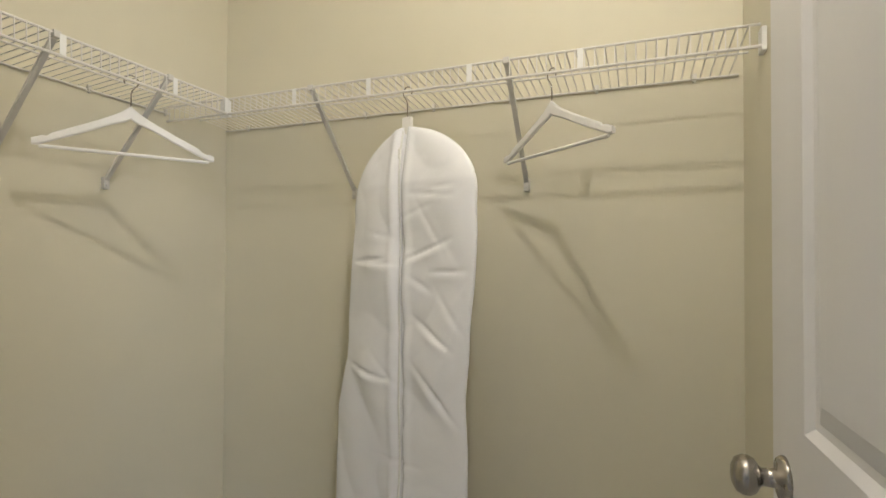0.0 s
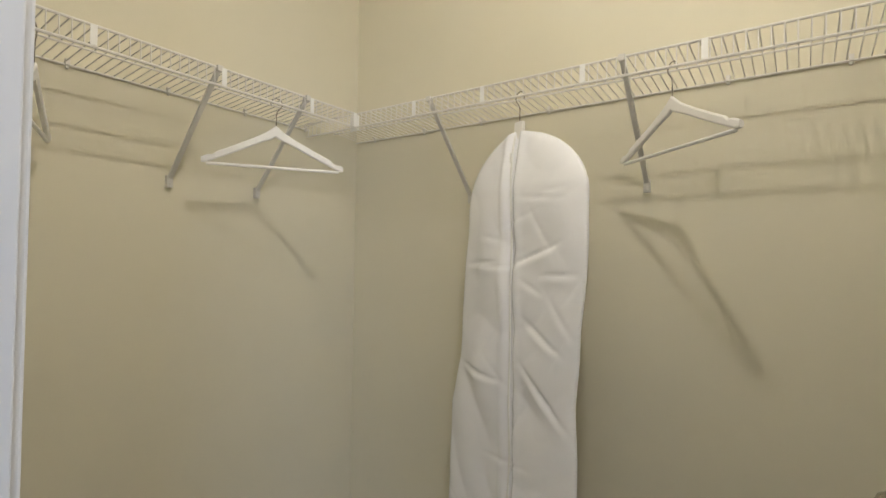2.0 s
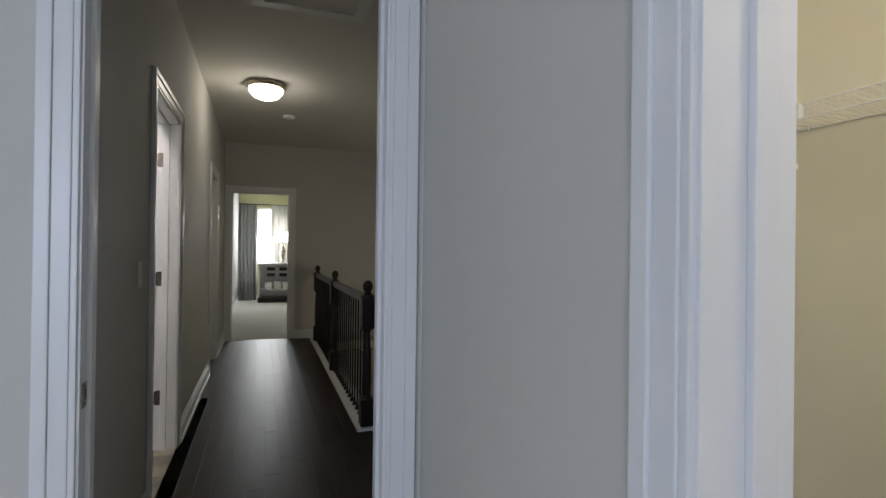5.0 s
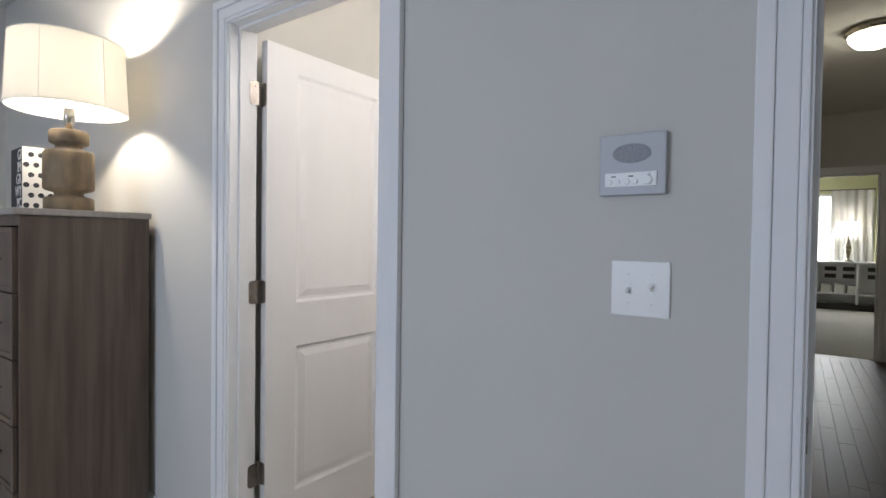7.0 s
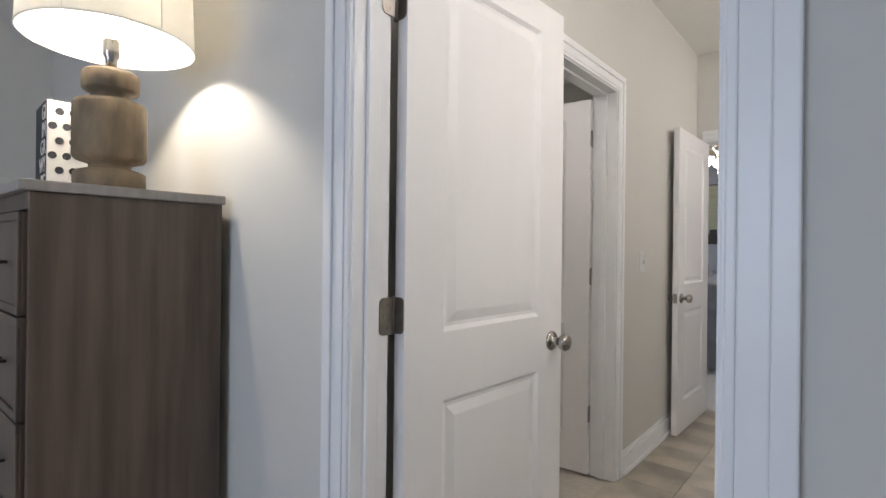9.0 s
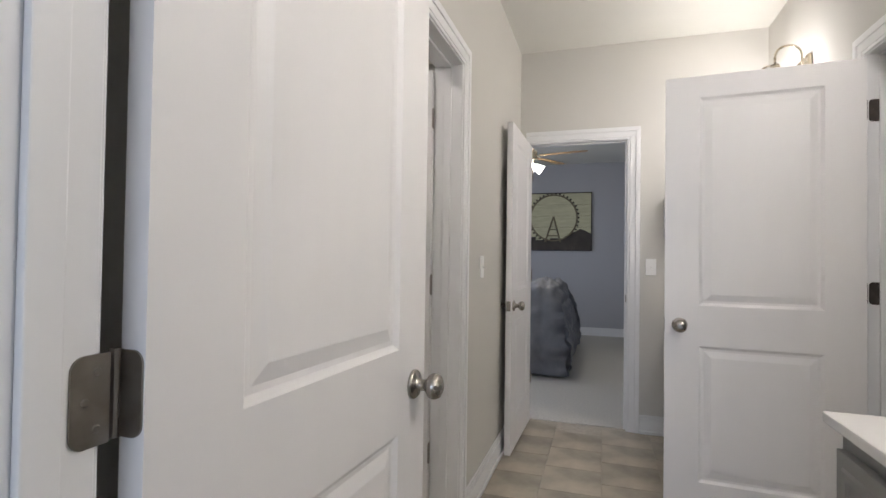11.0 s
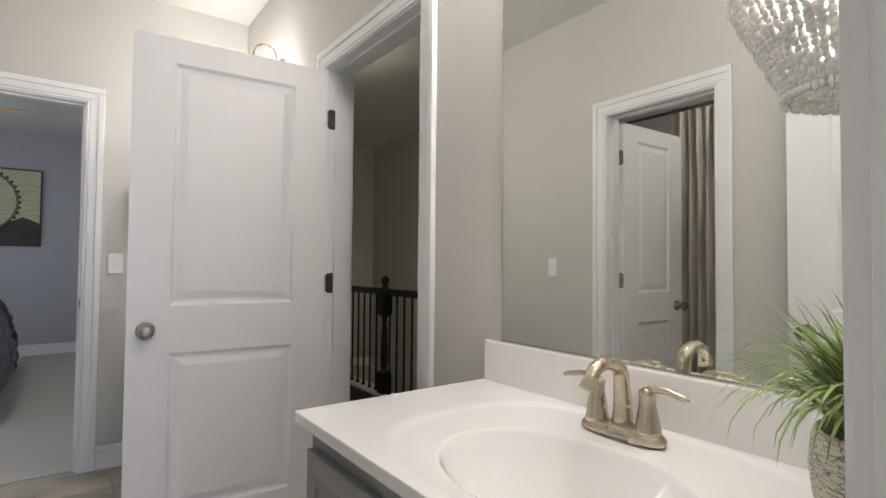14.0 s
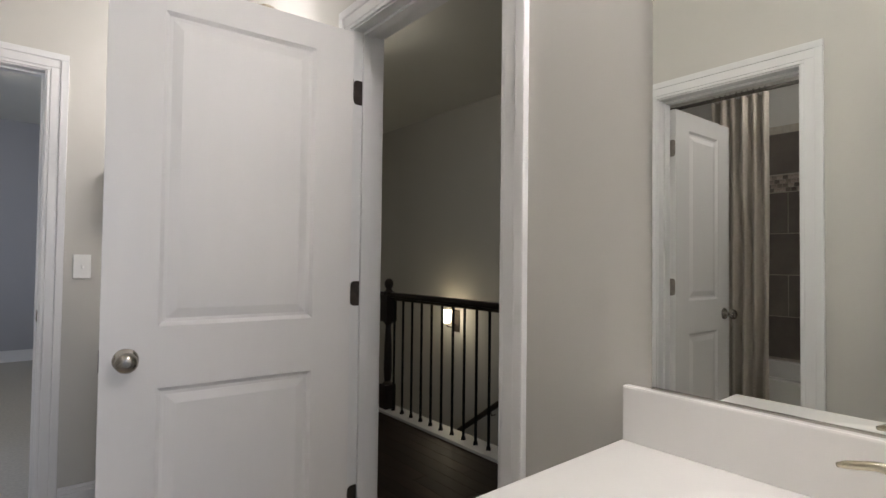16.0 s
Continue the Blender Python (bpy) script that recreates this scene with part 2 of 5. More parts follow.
def lathe(bm, profile, segs=24, m=Matrix()):
    """Turns a list of (radius, height) about z."""
    rings = []
    for r, z in profile:
        rings.append([bm.verts.new(m @ Vector((max(r, 1e-4) * math.cos(2 * math.pi * i / segs), max(r, 1e-4) * math.sin(2 * math.pi * i / segs), z))) for i in range(segs)])
    for a, b in zip(rings, rings[1:]):
        for i in range(segs):
            bm.faces.new((a[i], a[(i + 1) % segs], b[(i + 1) % segs], b[i]))
    for ring in (rings[0], rings[-1]):
        bm.faces.new(ring)
    return bm


def tube(bm, pts, radii, segs=8):
    """A round bar along points; radii one number or one each."""
    pts = [Vector(p) for p in pts]
    radii = [radii] * len(pts) if isinstance(radii, (int, float)) else radii
    rings, up = [], None
    for i, p in enumerate(pts):
        d = (pts[min(i + 1, len(pts) - 1)] - pts[max(i - 1, 0)]).normalized()
        if up is None:
            up = d.orthogonal().normalized()
        up = (up - d * up.dot(d)).normalized()
        side = d.cross(up)
        rings.append([bm.verts.new(p + radii[i] * (math.cos(2 * math.pi * k / segs) * up + math.sin(2 * math.pi * k / segs) * side)) for k in range(segs)])
    for a, b in zip(rings, rings[1:]):
        for k in range(segs):
            bm.faces.new((a[k], a[(k + 1) % segs], b[(k + 1) % segs], b[k]))
    bm.faces.new(rings[0])
    bm.faces.new(rings[-1])
    return bm


def tb(pts, radii, segs=8):
    return tube(bmesh.new(), pts, radii, segs)


def structure(ob, label, category):
    return tagged(ob, label, category, kind="structure")


def wall(name, along, c0, c1, a0, a1, holes, material, label, z0=0.0, z1=2.74):
    """A wall c0..c1 thick that runs a0..a1 along x or y, with holes (from, to, bottom, top) right through it."""
    bm = bmesh.new()

    def put(u0, u1, b, t):
        if u1 - u0 > 1e-4 and t - b > 1e-4:
            box(bm, u0, u1, c0, c1, b, t) if along == "x" else box(bm, c0, c1, u0, u1, b, t)
    at = a0
    for h0, h1, b, t in sorted(holes):
        put(at, h0, z0, z1)
        put(h0, h1, z0, b)
        put(h0, h1, t, z1)
        at = h1
    put(at, a1, z0, z1)
    return structure(part(name, bm, material), label, "wall")


DH = 2.05  # clear height of the door openings


def door_frame(name, along, c0, c1, a0, a1, stop, label, left=(1, 1), right=(1, 1), wide=0.082):
    """Jambs, stops and moulded casings round a clear opening a0..a1; left/right: casing at that end on faces c0, c1."""
    root = base(name, Matrix(), label, "door frame", kind="structure")

    def put(pn_, u0, u1, v0, v1, z0, z1, bev=0.002, bm=None):
        b = bm or bmesh.new()
        box(b, u0, u1, v0, v1, z0, z1, bev) if along == "x" else box(b, v0, v1, u0, u1, z0, z1, bev)
        return b if bm else part(pn_, b, TRIM, root)
    e = 0.003
    put("jamb", a0 - 0.018, a0, c0 - e, c1 + e, 0, DH + 0.018)
    put("jamb", a1, a1 + 0.018, c0 - e, c1 + e, 0, DH + 0.018)
    put("head_jamb", a0, a1, c0 - e, c1 + e, DH, DH + 0.018)
    s0, s1 = (c0 + 0.037, c0 + 0.072) if stop == 1 else (c1 - 0.072, c1 - 0.037)
    put("door_stop", a0, a0 + 0.011, s0, s1, 0, DH)
    put("door_stop", a1 - 0.011, a1, s0, s1, 0, DH)
    put("door_stop", a0 + 0.011, a1 - 0.011, s0, s1, DH - 0.011, DH)
    r = 0.006
    for side, face, sgn in ((0, c0, -1), (1, c1, 1)):
        # stepped profile: thin inner bead, flat, thick outer band
        steps = ((0.0, 0.014, 0.0115), (0.014, 0.052, 0.014), (0.052, wide, 0.0195))
        for end, on in ((0, left[side]), (1, right[side])):
            if not on:
                continue
            b = bmesh.new()
            for p, q, th in steps:
                u0, u1 = (a0 - r - q, a0 - r - p) if end == 0 else (a1 + r + p, a1 + r + q)
                put("", u0, u1, face, face + sgn * th, 0, DH + r + p, 0.003, b)
            part("casing", b, TRIM, root)
        b = bmesh.new()
        for p, q, th in steps:
            u0 = a0 - r - q if left[side] else a0 - r
            u1 = a1 + r + q if right[side] else a1 + r
            put("", u0, u1, face, face + sgn * th, DH + r + p, DH + r + q, 0.003, b)
        part("head_casing", b, TRIM, root)
    return root


def baseboard(along, face, sgn, a0, a1, label="white painted baseboard along the wall"):
    b = bmesh.new()
    for z0, z1, th in ((0, 0.095, 0.015), (0.095, 0.112, 0.011), (0.112, 0.128, 0.007), (0, 0.022, 0.026)):
        box(b, a0, a1, face, face + sgn * th, z0, z1, 0.003) if along == "x" else box(b, face, face + sgn * th, a0, a1, z0, z1, 0.003)
    return structure(part("baseboard", b, TRIM), label, "baseboard")


def panel(bm, x0, x1, z0, z1, y, s):
    """A moulded field in a door face at y, facing s: slope in, flat groove, slope out, raised field."""
    loops = []
    for inset, depth in ((0, 0), (0.012, 0.009), (0.022, 0.010), (0.05, 0.003), (0.056, 0.003)):
        loops.append([bm.verts.new((x, y - s * depth, z)) for x, z in ((x0 + inset, z0 + inset), (x1 - inset, z0 + inset), (x1 - inset, z1 - inset), (x0 + inset, z1 - inset))])
    for a, b in zip(loops, loops[1:]):
        for i in range(4):
            bm.faces.new((a[i], a[(i + 1) % 4], b[(i + 1) % 4], b[i]))
    bm.faces.new(loops[-1])


KNOB = [(0.0, 0), (0.033, 0), (0.033, 0.004), (0.029, 0.009), (0.014, 0.012), (0.0125, 0.03), (0.016, 0.034), (0.025, 0.04), (0.0285, 0.048), (0.0285, 0.055), (0.024, 0.064), (0.014, 0.069), (0.0, 0.07)]


def door_leaf(name, m, width, label, hand=1, key=False, hinge_mat=HINGE, height=2.03, mid=1.075):
    """A two-panel moulded door. Local: hinge edge at x=0, leaf along +x, thickness about y=0; m places the hinge foot."""
    root = base(name, m, label, "door", kind="structure")
    t, st = 0.0175, 0.14
    b = bmesh.new()
    box(b, 0, st, -t, t, 0.01, height)
    box(b, width - st, width, -t, t, 0.01, height)
    for z0, z1 in ((0.01, 0.215), (0.817, 0.997), (1.933, height)):
        box(b, st, width - st, -t, t, z0, z1)
    for z0, z1 in ((0.215, 0.817), (0.997, 1.933)):
        for s in (-1, 1):
            panel(b, st, width - st, z0, z1, s * t, s)
    bmesh.ops.remove_doubles(b, verts=b.verts, dist=1e-5)
    part("leaf", b, DOOR, root)
    for s in (-1, 1):
        b = bmesh.new()
        lathe(b, KNOB, 24, Matrix.Translation((width - 0.062, s * t, 0.907)) @ Matrix.Rotation(radians(-90 * s), 4, "X"))
        k = part("door_knob", b, NICKEL, root, "round satin nickel door knob", True)
        if key:
            b = bmesh.new()
            lathe(b, [(0, 0), (0.009, 0), (0.009, 0.003), (0, 0.003)], 14, Matrix.Translation((width - 0.062, s * (t + 0.069), 0.907)) @ Matrix.Rotation(radians(-90 * s), 4, "X"))
            part("turn_button", b, CHROME, k)
    part("latch_plate", bx(width - 0.0005, width + 0.002, -0.0125, 0.0125, 0.877, 0.937, 0.0008), NICKEL, root)
    for z in (0.33, mid, 1.82):
        b = bmesh.new()
        tube(b, [(-0.004, hand * (t + 0.003), z - 0.046), (-0.004, hand * (t + 0.003), z + 0.046)], 0.0062, 10)
        rounded_plate(b, Matrix.Translation((-0.0025, 0.001 * hand, z)) @ Matrix.Diagonal((1, -hand, 1, 1)), 0.033, 0.09, 0.0025)
        part("hinge", b, hinge_mat, root, "three-knuckle butt hinge")
    return root


def rounded_plate(bm, m, w, h, th, r=0.014):
    """A plate in local yz with rounded corners on its far side, th thick along x."""
    pts = [(-w / 2, -h / 2)]
    for cy, cz, a0 in ((w / 2 - r, -h / 2 + r, -90), (w / 2 - r, h / 2 - r, 0)):
        pts += [(cy + r * math.cos(radians(a0 + k * 15)), cz + r * math.sin(radians(a0 + k * 15))) for k in range(7)]
    pts.append((-w / 2, h / 2))
    f0 = [bm.verts.new(m @ Vector((0, y, z))) for y, z in pts]
    f1 = [bm.verts.new(m @ Vector((th, y, z))) for y, z in pts]
    bm.faces.new(f0)
    bm.faces.new(f1)
    for i in range(len(pts)):
        j = (i + 1) % len(pts)
        bm.faces.new((f0[i], f0[j], f1[j], f1[i]))


def plate_jamb_hinge(name, m, z, mt):
    b = bmesh.new()
    rounded_plate(b, Matrix.Translation((-0.001, 0, 0)) @ Matrix.Diagonal((1, -1, 1, 1)), 0.04, 0.09, 0.0025)
    for k in (-0.028, 0.0, 0.028):
        lathe(b, [(0, 0), (0.0045, 0), (0.0035, 0.0012), (0, 0.0012)], 10, Matrix.Translation((0.0015, 0.006 if k else -0.006, k)) @ Matrix.Rotation(radians(90), 4, "Y"))
    ob = part(name, b, mt)
    ob.matrix_world = m @ Matrix.Translation((0, 0, z))
    return tagged(ob, "hinge leaf screwed to the white door jamb", "hinge")


def strike_plate(m):
    b = bmesh.new()
    for z0, z1 in ((-0.029, -0.012), (0.012, 0.029)):
        box(b, -0.001, 0.0015, -0.016, 0.016, z0, z1)
    box(b, -0.001, 0.0015, -0.016, -0.008, -0.012, 0.012)
    box(b, -0.001, 0.0015, 0.008, 0.016, -0.012, 0.012)
    tube(b, [(0.001, 0.016, -0.022), (0.001, 0.016, 0.022)], 0.003, 6)
    root = part("strike_plate", b, NICKEL)
    root.matrix_world = m
    # dark block set in the opening to stand for the shade inside the hole
    part("latch_hole_shade", bx(-0.004, 0.0002, -0.008, 0.008, -0.012, 0.012), DARKDOT, root)
    for z in (-0.021, 0.021):
        part("screw", lathe(bmesh.new(), [(0, 0), (0.004, 0), (0.003, 0.001), (0, 0.001)], 10, Matrix.Translation((0.0015, 0, z)) @ Matrix.Rotation(radians(90), 4, "Y")), CHROME, root)
    return tagged(root, "satin nickel strike plate on the white jamb", "strike plate")


def switch_plate(m, gangs, label):
    """Local: plate in the xz plane, facing -y."""
    w = 0.07 if gangs == 1 else 0.116
    root = base("light_switch", m, label, "light switch")
    part("plate", bx(-w / 2, w / 2, -0.006, 0, -0.057, 0.057, 0.0025), PLASTIC, root)
    for k in range(gangs):
        x = (k - (gangs - 1) / 2) * 0.046
        part("toggle_slot", bx(x - 0.0055, x + 0.0055, -0.0068, -0.005, -0.0125, 0.0125, 0.001), PLASTIC, root)
        up = 1 if k else -1
        part("toggle", tb([(x, -0.005, 0), (x, -0.019, 0.007 * up)], [0.0046, 0.0036], 8), PLASTIC, root)
        for z in (-0.03, 0.03):
            part("screw", lathe(bmesh.new(), [(0, 0), (0.003, 0), (0.002, 0.001), (0, 0.001)], 8, Matrix.Translation((x, -0.006, z)) @ Matrix.Rotation(radians(90), 4, "X")), PLASTIC, root)
    return root

# ---- setting: floors, ceiling, walls ----
H = 2.74
structure(part("ceiling", bx(-4.4, 3.2, -4.2, 12.1, H, H + 0.1), CEIL), "flat matt white painted ceiling", "ceiling")
structure(part("floor_bedroom", bx(-4.2, 1.12, -4.2, 0.06, -0.1, 0.0), CARPET), "cream carpet on the bedroom floor", "floor")
structure(part("floor_closet", bx(1.12, 2.85, -1.86, 0.262, -0.1, 0.0), CARPET), "cream carpet on the closet floor", "floor")
floor_bath = structure(part("floor_bath", bx(-3.5, 0.06, 0.06, 3.57, -0.1, -0.006), GROUT), "brown stone-look tile floor with grout", "floor")
structure(part("floor_guest", bx(-4.4, 0.06, 3.57, 8.2, -0.1, 0.0), CARPET), "pale carpet on the guest bedroom floor", "floor")
fh = bmesh.new()
box(fh, 0.06, 1.36, 0.06, 6.19, -0.2, -0.003)
box(fh, 1.36, 2.4, 0.262, 2.2, -0.2, -0.006)
floor_hall = structure(part("floor_hall", fh, WOOD), "dark hardwood plank floor in the hall", "floor")
structure(part("floor_far_room", bx(-0.2, 3.2, 6.19, 12.0, -0.1, 0.0), CARPET), "pale carpet in the far room", "floor")

J = 0.018
wall("wall_keypad", "x", 0, 0.105, -4.05, 1.06, [(-1.50 - J, -0.762 + J, 0, DH + J), (0.245 - J, 0.95 + J, 0, DH + J)], PAINT, "pale grey painted bedroom wall with two door openings")
wall("wall_closet_front", "y", 1.06, 1.176, -4.05, 0.205, [(-1.708 - J, -0.965 + J, 0, DH + J)], PAINT, "pale grey painted wall with the closet door opening")
wall("wall_closet_lining", "y", 1.176, 1.192, -1.7265, 0.205, [(-1.708 - J, -0.965 + J, 0, DH + J)], CLOSET_PAINT, "warm beige painted closet wall round its door")
wall("wall_closet_side", "x", 0.205, 0.22, 1.06, 2.735, [], CLOSET_PAINT, "warm beige painted closet side wall")
wall("wall_hall_south", "x", 0.22, 0.32, 1.06, 2.85, [], PAINT, "grey-beige painted hall wall")
wall("wall_closet_back", "y", 2.735, 2.85, -1.86, 0.22, [], CLOSET_PAINT, "warm beige painted closet back wall")
wall("wall_closet_end", "x", -1.86, -1.728, 1.176, 2.735, [], CLOSET_PAINT, "warm beige painted closet end wall")
wall("wall_bedroom_west", "y", -4.17, -4.05, -4.05, 0.12, [], PAINT, "pale grey painted bedroom wall")
wall("wall_bedroom_south", "x", -4.17, -4.05, -4.17, 1.18, [(-2.3, -0.5, 0.8, 2.2)], PAINT, "pale grey painted bedroom window wall")
wall("wall_bath_west", "y", -1.745, -1.625, 0.105, 3.51, [(1.25 - J, 1.87 + J, 0, DH + J)], PAINT, "greige painted bathroom wall with a door opening")
wall("wall_bath_hall", "y", 0, 0.125, 0.105, 6.13, [(1.45 - J, 2.21 + J, 0, DH + J), (4.25 - J, 4.96 + J, 0, DH + J)], PAINT, "greige painted wall between bathroom and hall")
wall("wall_bath_north", "x", 3.51, 3.63, -4.3, 0, [(-1.575 - J, -0.87 + J, 0, DH + J)], PAINT, "greige painted bathroom end wall with a door opening")
wall("wall_tub_west", "y", -3.5, -3.4, 0.105, 3.51, [], PAINT, "greige painted wall behind the tub")
wall("wall_guest_west", "y", -4.42, -4.3, 3.63, 8.1, [(4.9, 6.3, 0.8, 2.2)], GREY_PAINT, "blue-grey painted guest bedroom window wall")
wall("wall_guest_north", "x", 8.1, 8.22, -4.42, 0.0, [], GREY_PAINT, "blue-grey painted guest bedroom wall")
wall("wall_guest_lining", "x", 3.63, 3.636, -4.3, -0.0, [(-1.575 - J, -0.87 + J, 0, DH + J)], GREY_PAINT, "blue-grey painted guest bedroom wall")
wall("wall_guest_east", "y", -0.006, 0, 3.636, 8.1, [], GREY_PAINT, "blue-grey painted guest bedroom wall")
wall("wall_hall_north", "x", 6.13, 6.25, 0, 2.52, [(0.222 - J, 0.975 + J, 0, DH + J)], PAINT, "grey-beige painted hall end wall with a doorway")
wall("wall_stair_east", "y", 2.4, 2.52, 0.32, 6.13, [], PAINT, "grey-beige painted stairwell wall", z0=-2.9)
wall("wall_stair_north", "x", 6.02, 6.13, 1.36, 2.4, [], PAINT, "grey-beige painted stairwell end wall", z0=-2.9, z1=-0.2)
wall("wall_stair_west", "y", 1.36, 1.44, 2.2, 6.02, [], PAINT, "grey-beige painted stairwell wall below the rail", z0=-2.9, z1=-0.006)
structure(part("floor_below", bx(1.36, 2.4, 0.3, 6.13, -3.0, -2.9), WOOD), "dark hardwood floor at the foot of the stairs", "floor")
wall("wall_far_west", "y", -0.12, 0.06, 6.25, 11.9, [], GREY_PAINT, "pale grey painted wall of the far room")
wall("wall_far_east", "y", 3.0, 3.12, 6.25, 11.9, [], YELLOW_PAINT, "soft yellow painted wall of the far room")
wall("wall_far_north", "x", 11.9, 12.02, -0.12, 3.12, [(0.45, 1.3, 0.95, 2.3)], YELLOW_PAINT, "soft yellow painted window wall of the far room")

door_frame("door_frame_bath", "x", 0, 0.105, -1.50, -0.762, 2, "white moulded door frame between bedroom and bathroom")
door_frame("door_frame_hall", "x", 0, 0.105, 0.245, 0.95, 1, "white moulded door frame from bedroom to hall", left=(1, 1))
door_frame("door_frame_closet", "y", 1.06, 1.192, -1.708, -0.965, 2, "white moulded frame of the closet door", left=(1, 0))
door_frame("door_frame_tub", "y", -1.745, -1.625, 1.25, 1.87, 1, "white moulded frame of the tub room door")
door_frame("door_frame_bath_hall", "y", 0, 0.125, 1.45, 2.21, 1, "white moulded frame of the hall door")
door_frame("door_frame_linen", "y", 0, 0.125, 4.25, 4.96, 1, "white moulded frame of a closed hall door", left=(0, 1), right=(0, 1))
door_frame("door_frame_guest", "x", 3.51, 3.636, -1.575, -0.87, 1, "white moulded frame of the guest bedroom doorway", left=(0, 1))
door_frame("door_frame_far", "x", 6.13, 6.25, 0.222, 0.975, 2, "white moulded frame of the doorway at the hall end")

for along, face, sgn, a0, a1 in (
        ("x", 0, -1, -4.05, -1.59), ("x", 0, -1, -0.677, 0.155), ("y", 1.06, -1, -0.875, -0.0), ("y", 1.06, -1, -4.05, -1.785),
        ("y", 2.735, -1, -1.728, 0.205), ("x", 0.205, -1, 1.182, 2.735), ("x", -1.728, 1, 1.182, 2.735), ("y", 1.182, 1, -0.875, 0.205),
        ("y", -1.625, 1, 0.12, 1.16), ("y", -1.625, 1, 1.96, 3.51), ("y", 0, -1, 2.3, 2.75), ("x", 3.51, -1, -0.78, -0.0), ("y", 0, -1, 1.10, 1.36),
        ("y", 0.125, 1, 0.12, 1.36), ("y", 0.125, 1, 2.3, 4.16), ("y", 0.125, 1, 5.05, 6.13), ("x", 6.13, -1, 1.065, 1.36),
        ("x", 8.1, -1, -4.3, -0.006), ("y", -0.006, -1, 3.64, 8.1), ("y", 0.06, 1, 6.25, 11.9), ("x", 11.9, -1, 0.06, 3.0), ("x", 0.32, 1, 1.06, 2.4)):
    baseboard(along, face, sgn, a0, a1)

# windows that let the day in
for nm, m, w in (("window_1", pose(-1.4, -4.11, 0), 1.8), ("window_2", pose(-4.36, 5.6, 0, 0, 0, 90), 1.4)):
    root = base(nm, m, "white framed double-hung window", "window", kind="structure")
    for x0, x1, z0, z1 in ((-w / 2, -w / 2 + 0.05, 0.8, 2.2), (w / 2 - 0.05, w / 2, 0.8, 2.2), (-w / 2 + 0.05, w / 2 - 0.05, 0.8, 0.85), (-w / 2 + 0.05, w / 2 - 0.05, 2.15, 2.2), (-w / 2 + 0.05, w / 2 - 0.05, 1.48, 1.52)):
        part("window_frame", bx(x0, x1, -0.03, 0.03, z0, z1, 0.004), TRIM, root)
win3 = base("window_3", Matrix(), "bright white framed window with daylight behind", "window", kind="structure")
for x0, x1, z0, z1 in ((0.45, 0.5, 0.95, 2.3), (1.25, 1.3, 0.95, 2.3), (0.5, 1.25, 0.95, 1.0), (0.5, 1.25, 2.25, 2.3), (0.5, 1.25, 1.6, 1.64)):
    part("window_frame", bx(x0, x1, 11.93, 11.98, z0, z1, 0.004), TRIM, win3)
part("window_sill", bx(0.4, 1.35, 11.86, 11.92, 0.92, 0.95, 0.004), TRIM, win3)
structure(part("backdrop", bx(-1.0, 3.0, 12.4, 12.42, -1, 4), DAY), "bright overcast daylight outside the window", "sky")

# doors
door_leaf("door_bath", pose(-1.487, 0.137, 0, 0, 0, 87), 0.74, "white two-panel door standing open into the bathroom", hand=1, mid=1.05)
door_leaf("door_bath_hall", pose(-0.012, 2.203, 0, 0, 0, 175.5), 0.745, "white two-panel bathroom door standing wide open", hand=-1, key=True, hinge_mat=BRONZE)
door_leaf("door_guest", pose(-1.553, 3.50, 0, 0, 0, -91.3), 0.73, "white two-panel door open against the bathroom wall", hand=1)
door_leaf("door_closet", pose(1.212, -1.6845, 0.03, 0, 0, 2.1), 0.775, "white two-panel closet door standing open inwards", hand=-1, hinge_mat=BRONZE)
door_leaf("door_tub", pose(-1.757, 1.862, 0, 0, 0, -177), 0.61, "white two-panel tub room door half open", hand=-1)
door_leaf("door_linen", pose(0.03, 4.953, 0, 0, 0, -90), 0.70, "white two-panel hall door, shut", hand=1)
for z in (0.33, 1.05, 1.82):
    plate_jamb_hinge("jamb_hinge", pose(-1.4985, 0.1, 0), z, HINGE)
for z in (0.33, 1.075, 1.82):
    plate_jamb_hinge("jamb_hinge", pose(0.022, 2.2085, 0, 0, 0, -90), z, BRONZE)
strike_plate(pose(1.174, -0.9665, 0.936, 0, 0, -90))
strike_plate(pose(0.2465, 0.025, 0.925, 0, 0, 180) @ Matrix.Rotation(math.pi, 4, "Z"))
strike_plate(pose(-0.7635, 0.09, 0.925, 0, 0, 180))
strike_plate(pose(-0.8715, 3.54, 0.925, 0, 0, 180))
strike_plate(pose(0.04, 1.4515, 0.925, 0, 0, 90))

# ---- closet ----


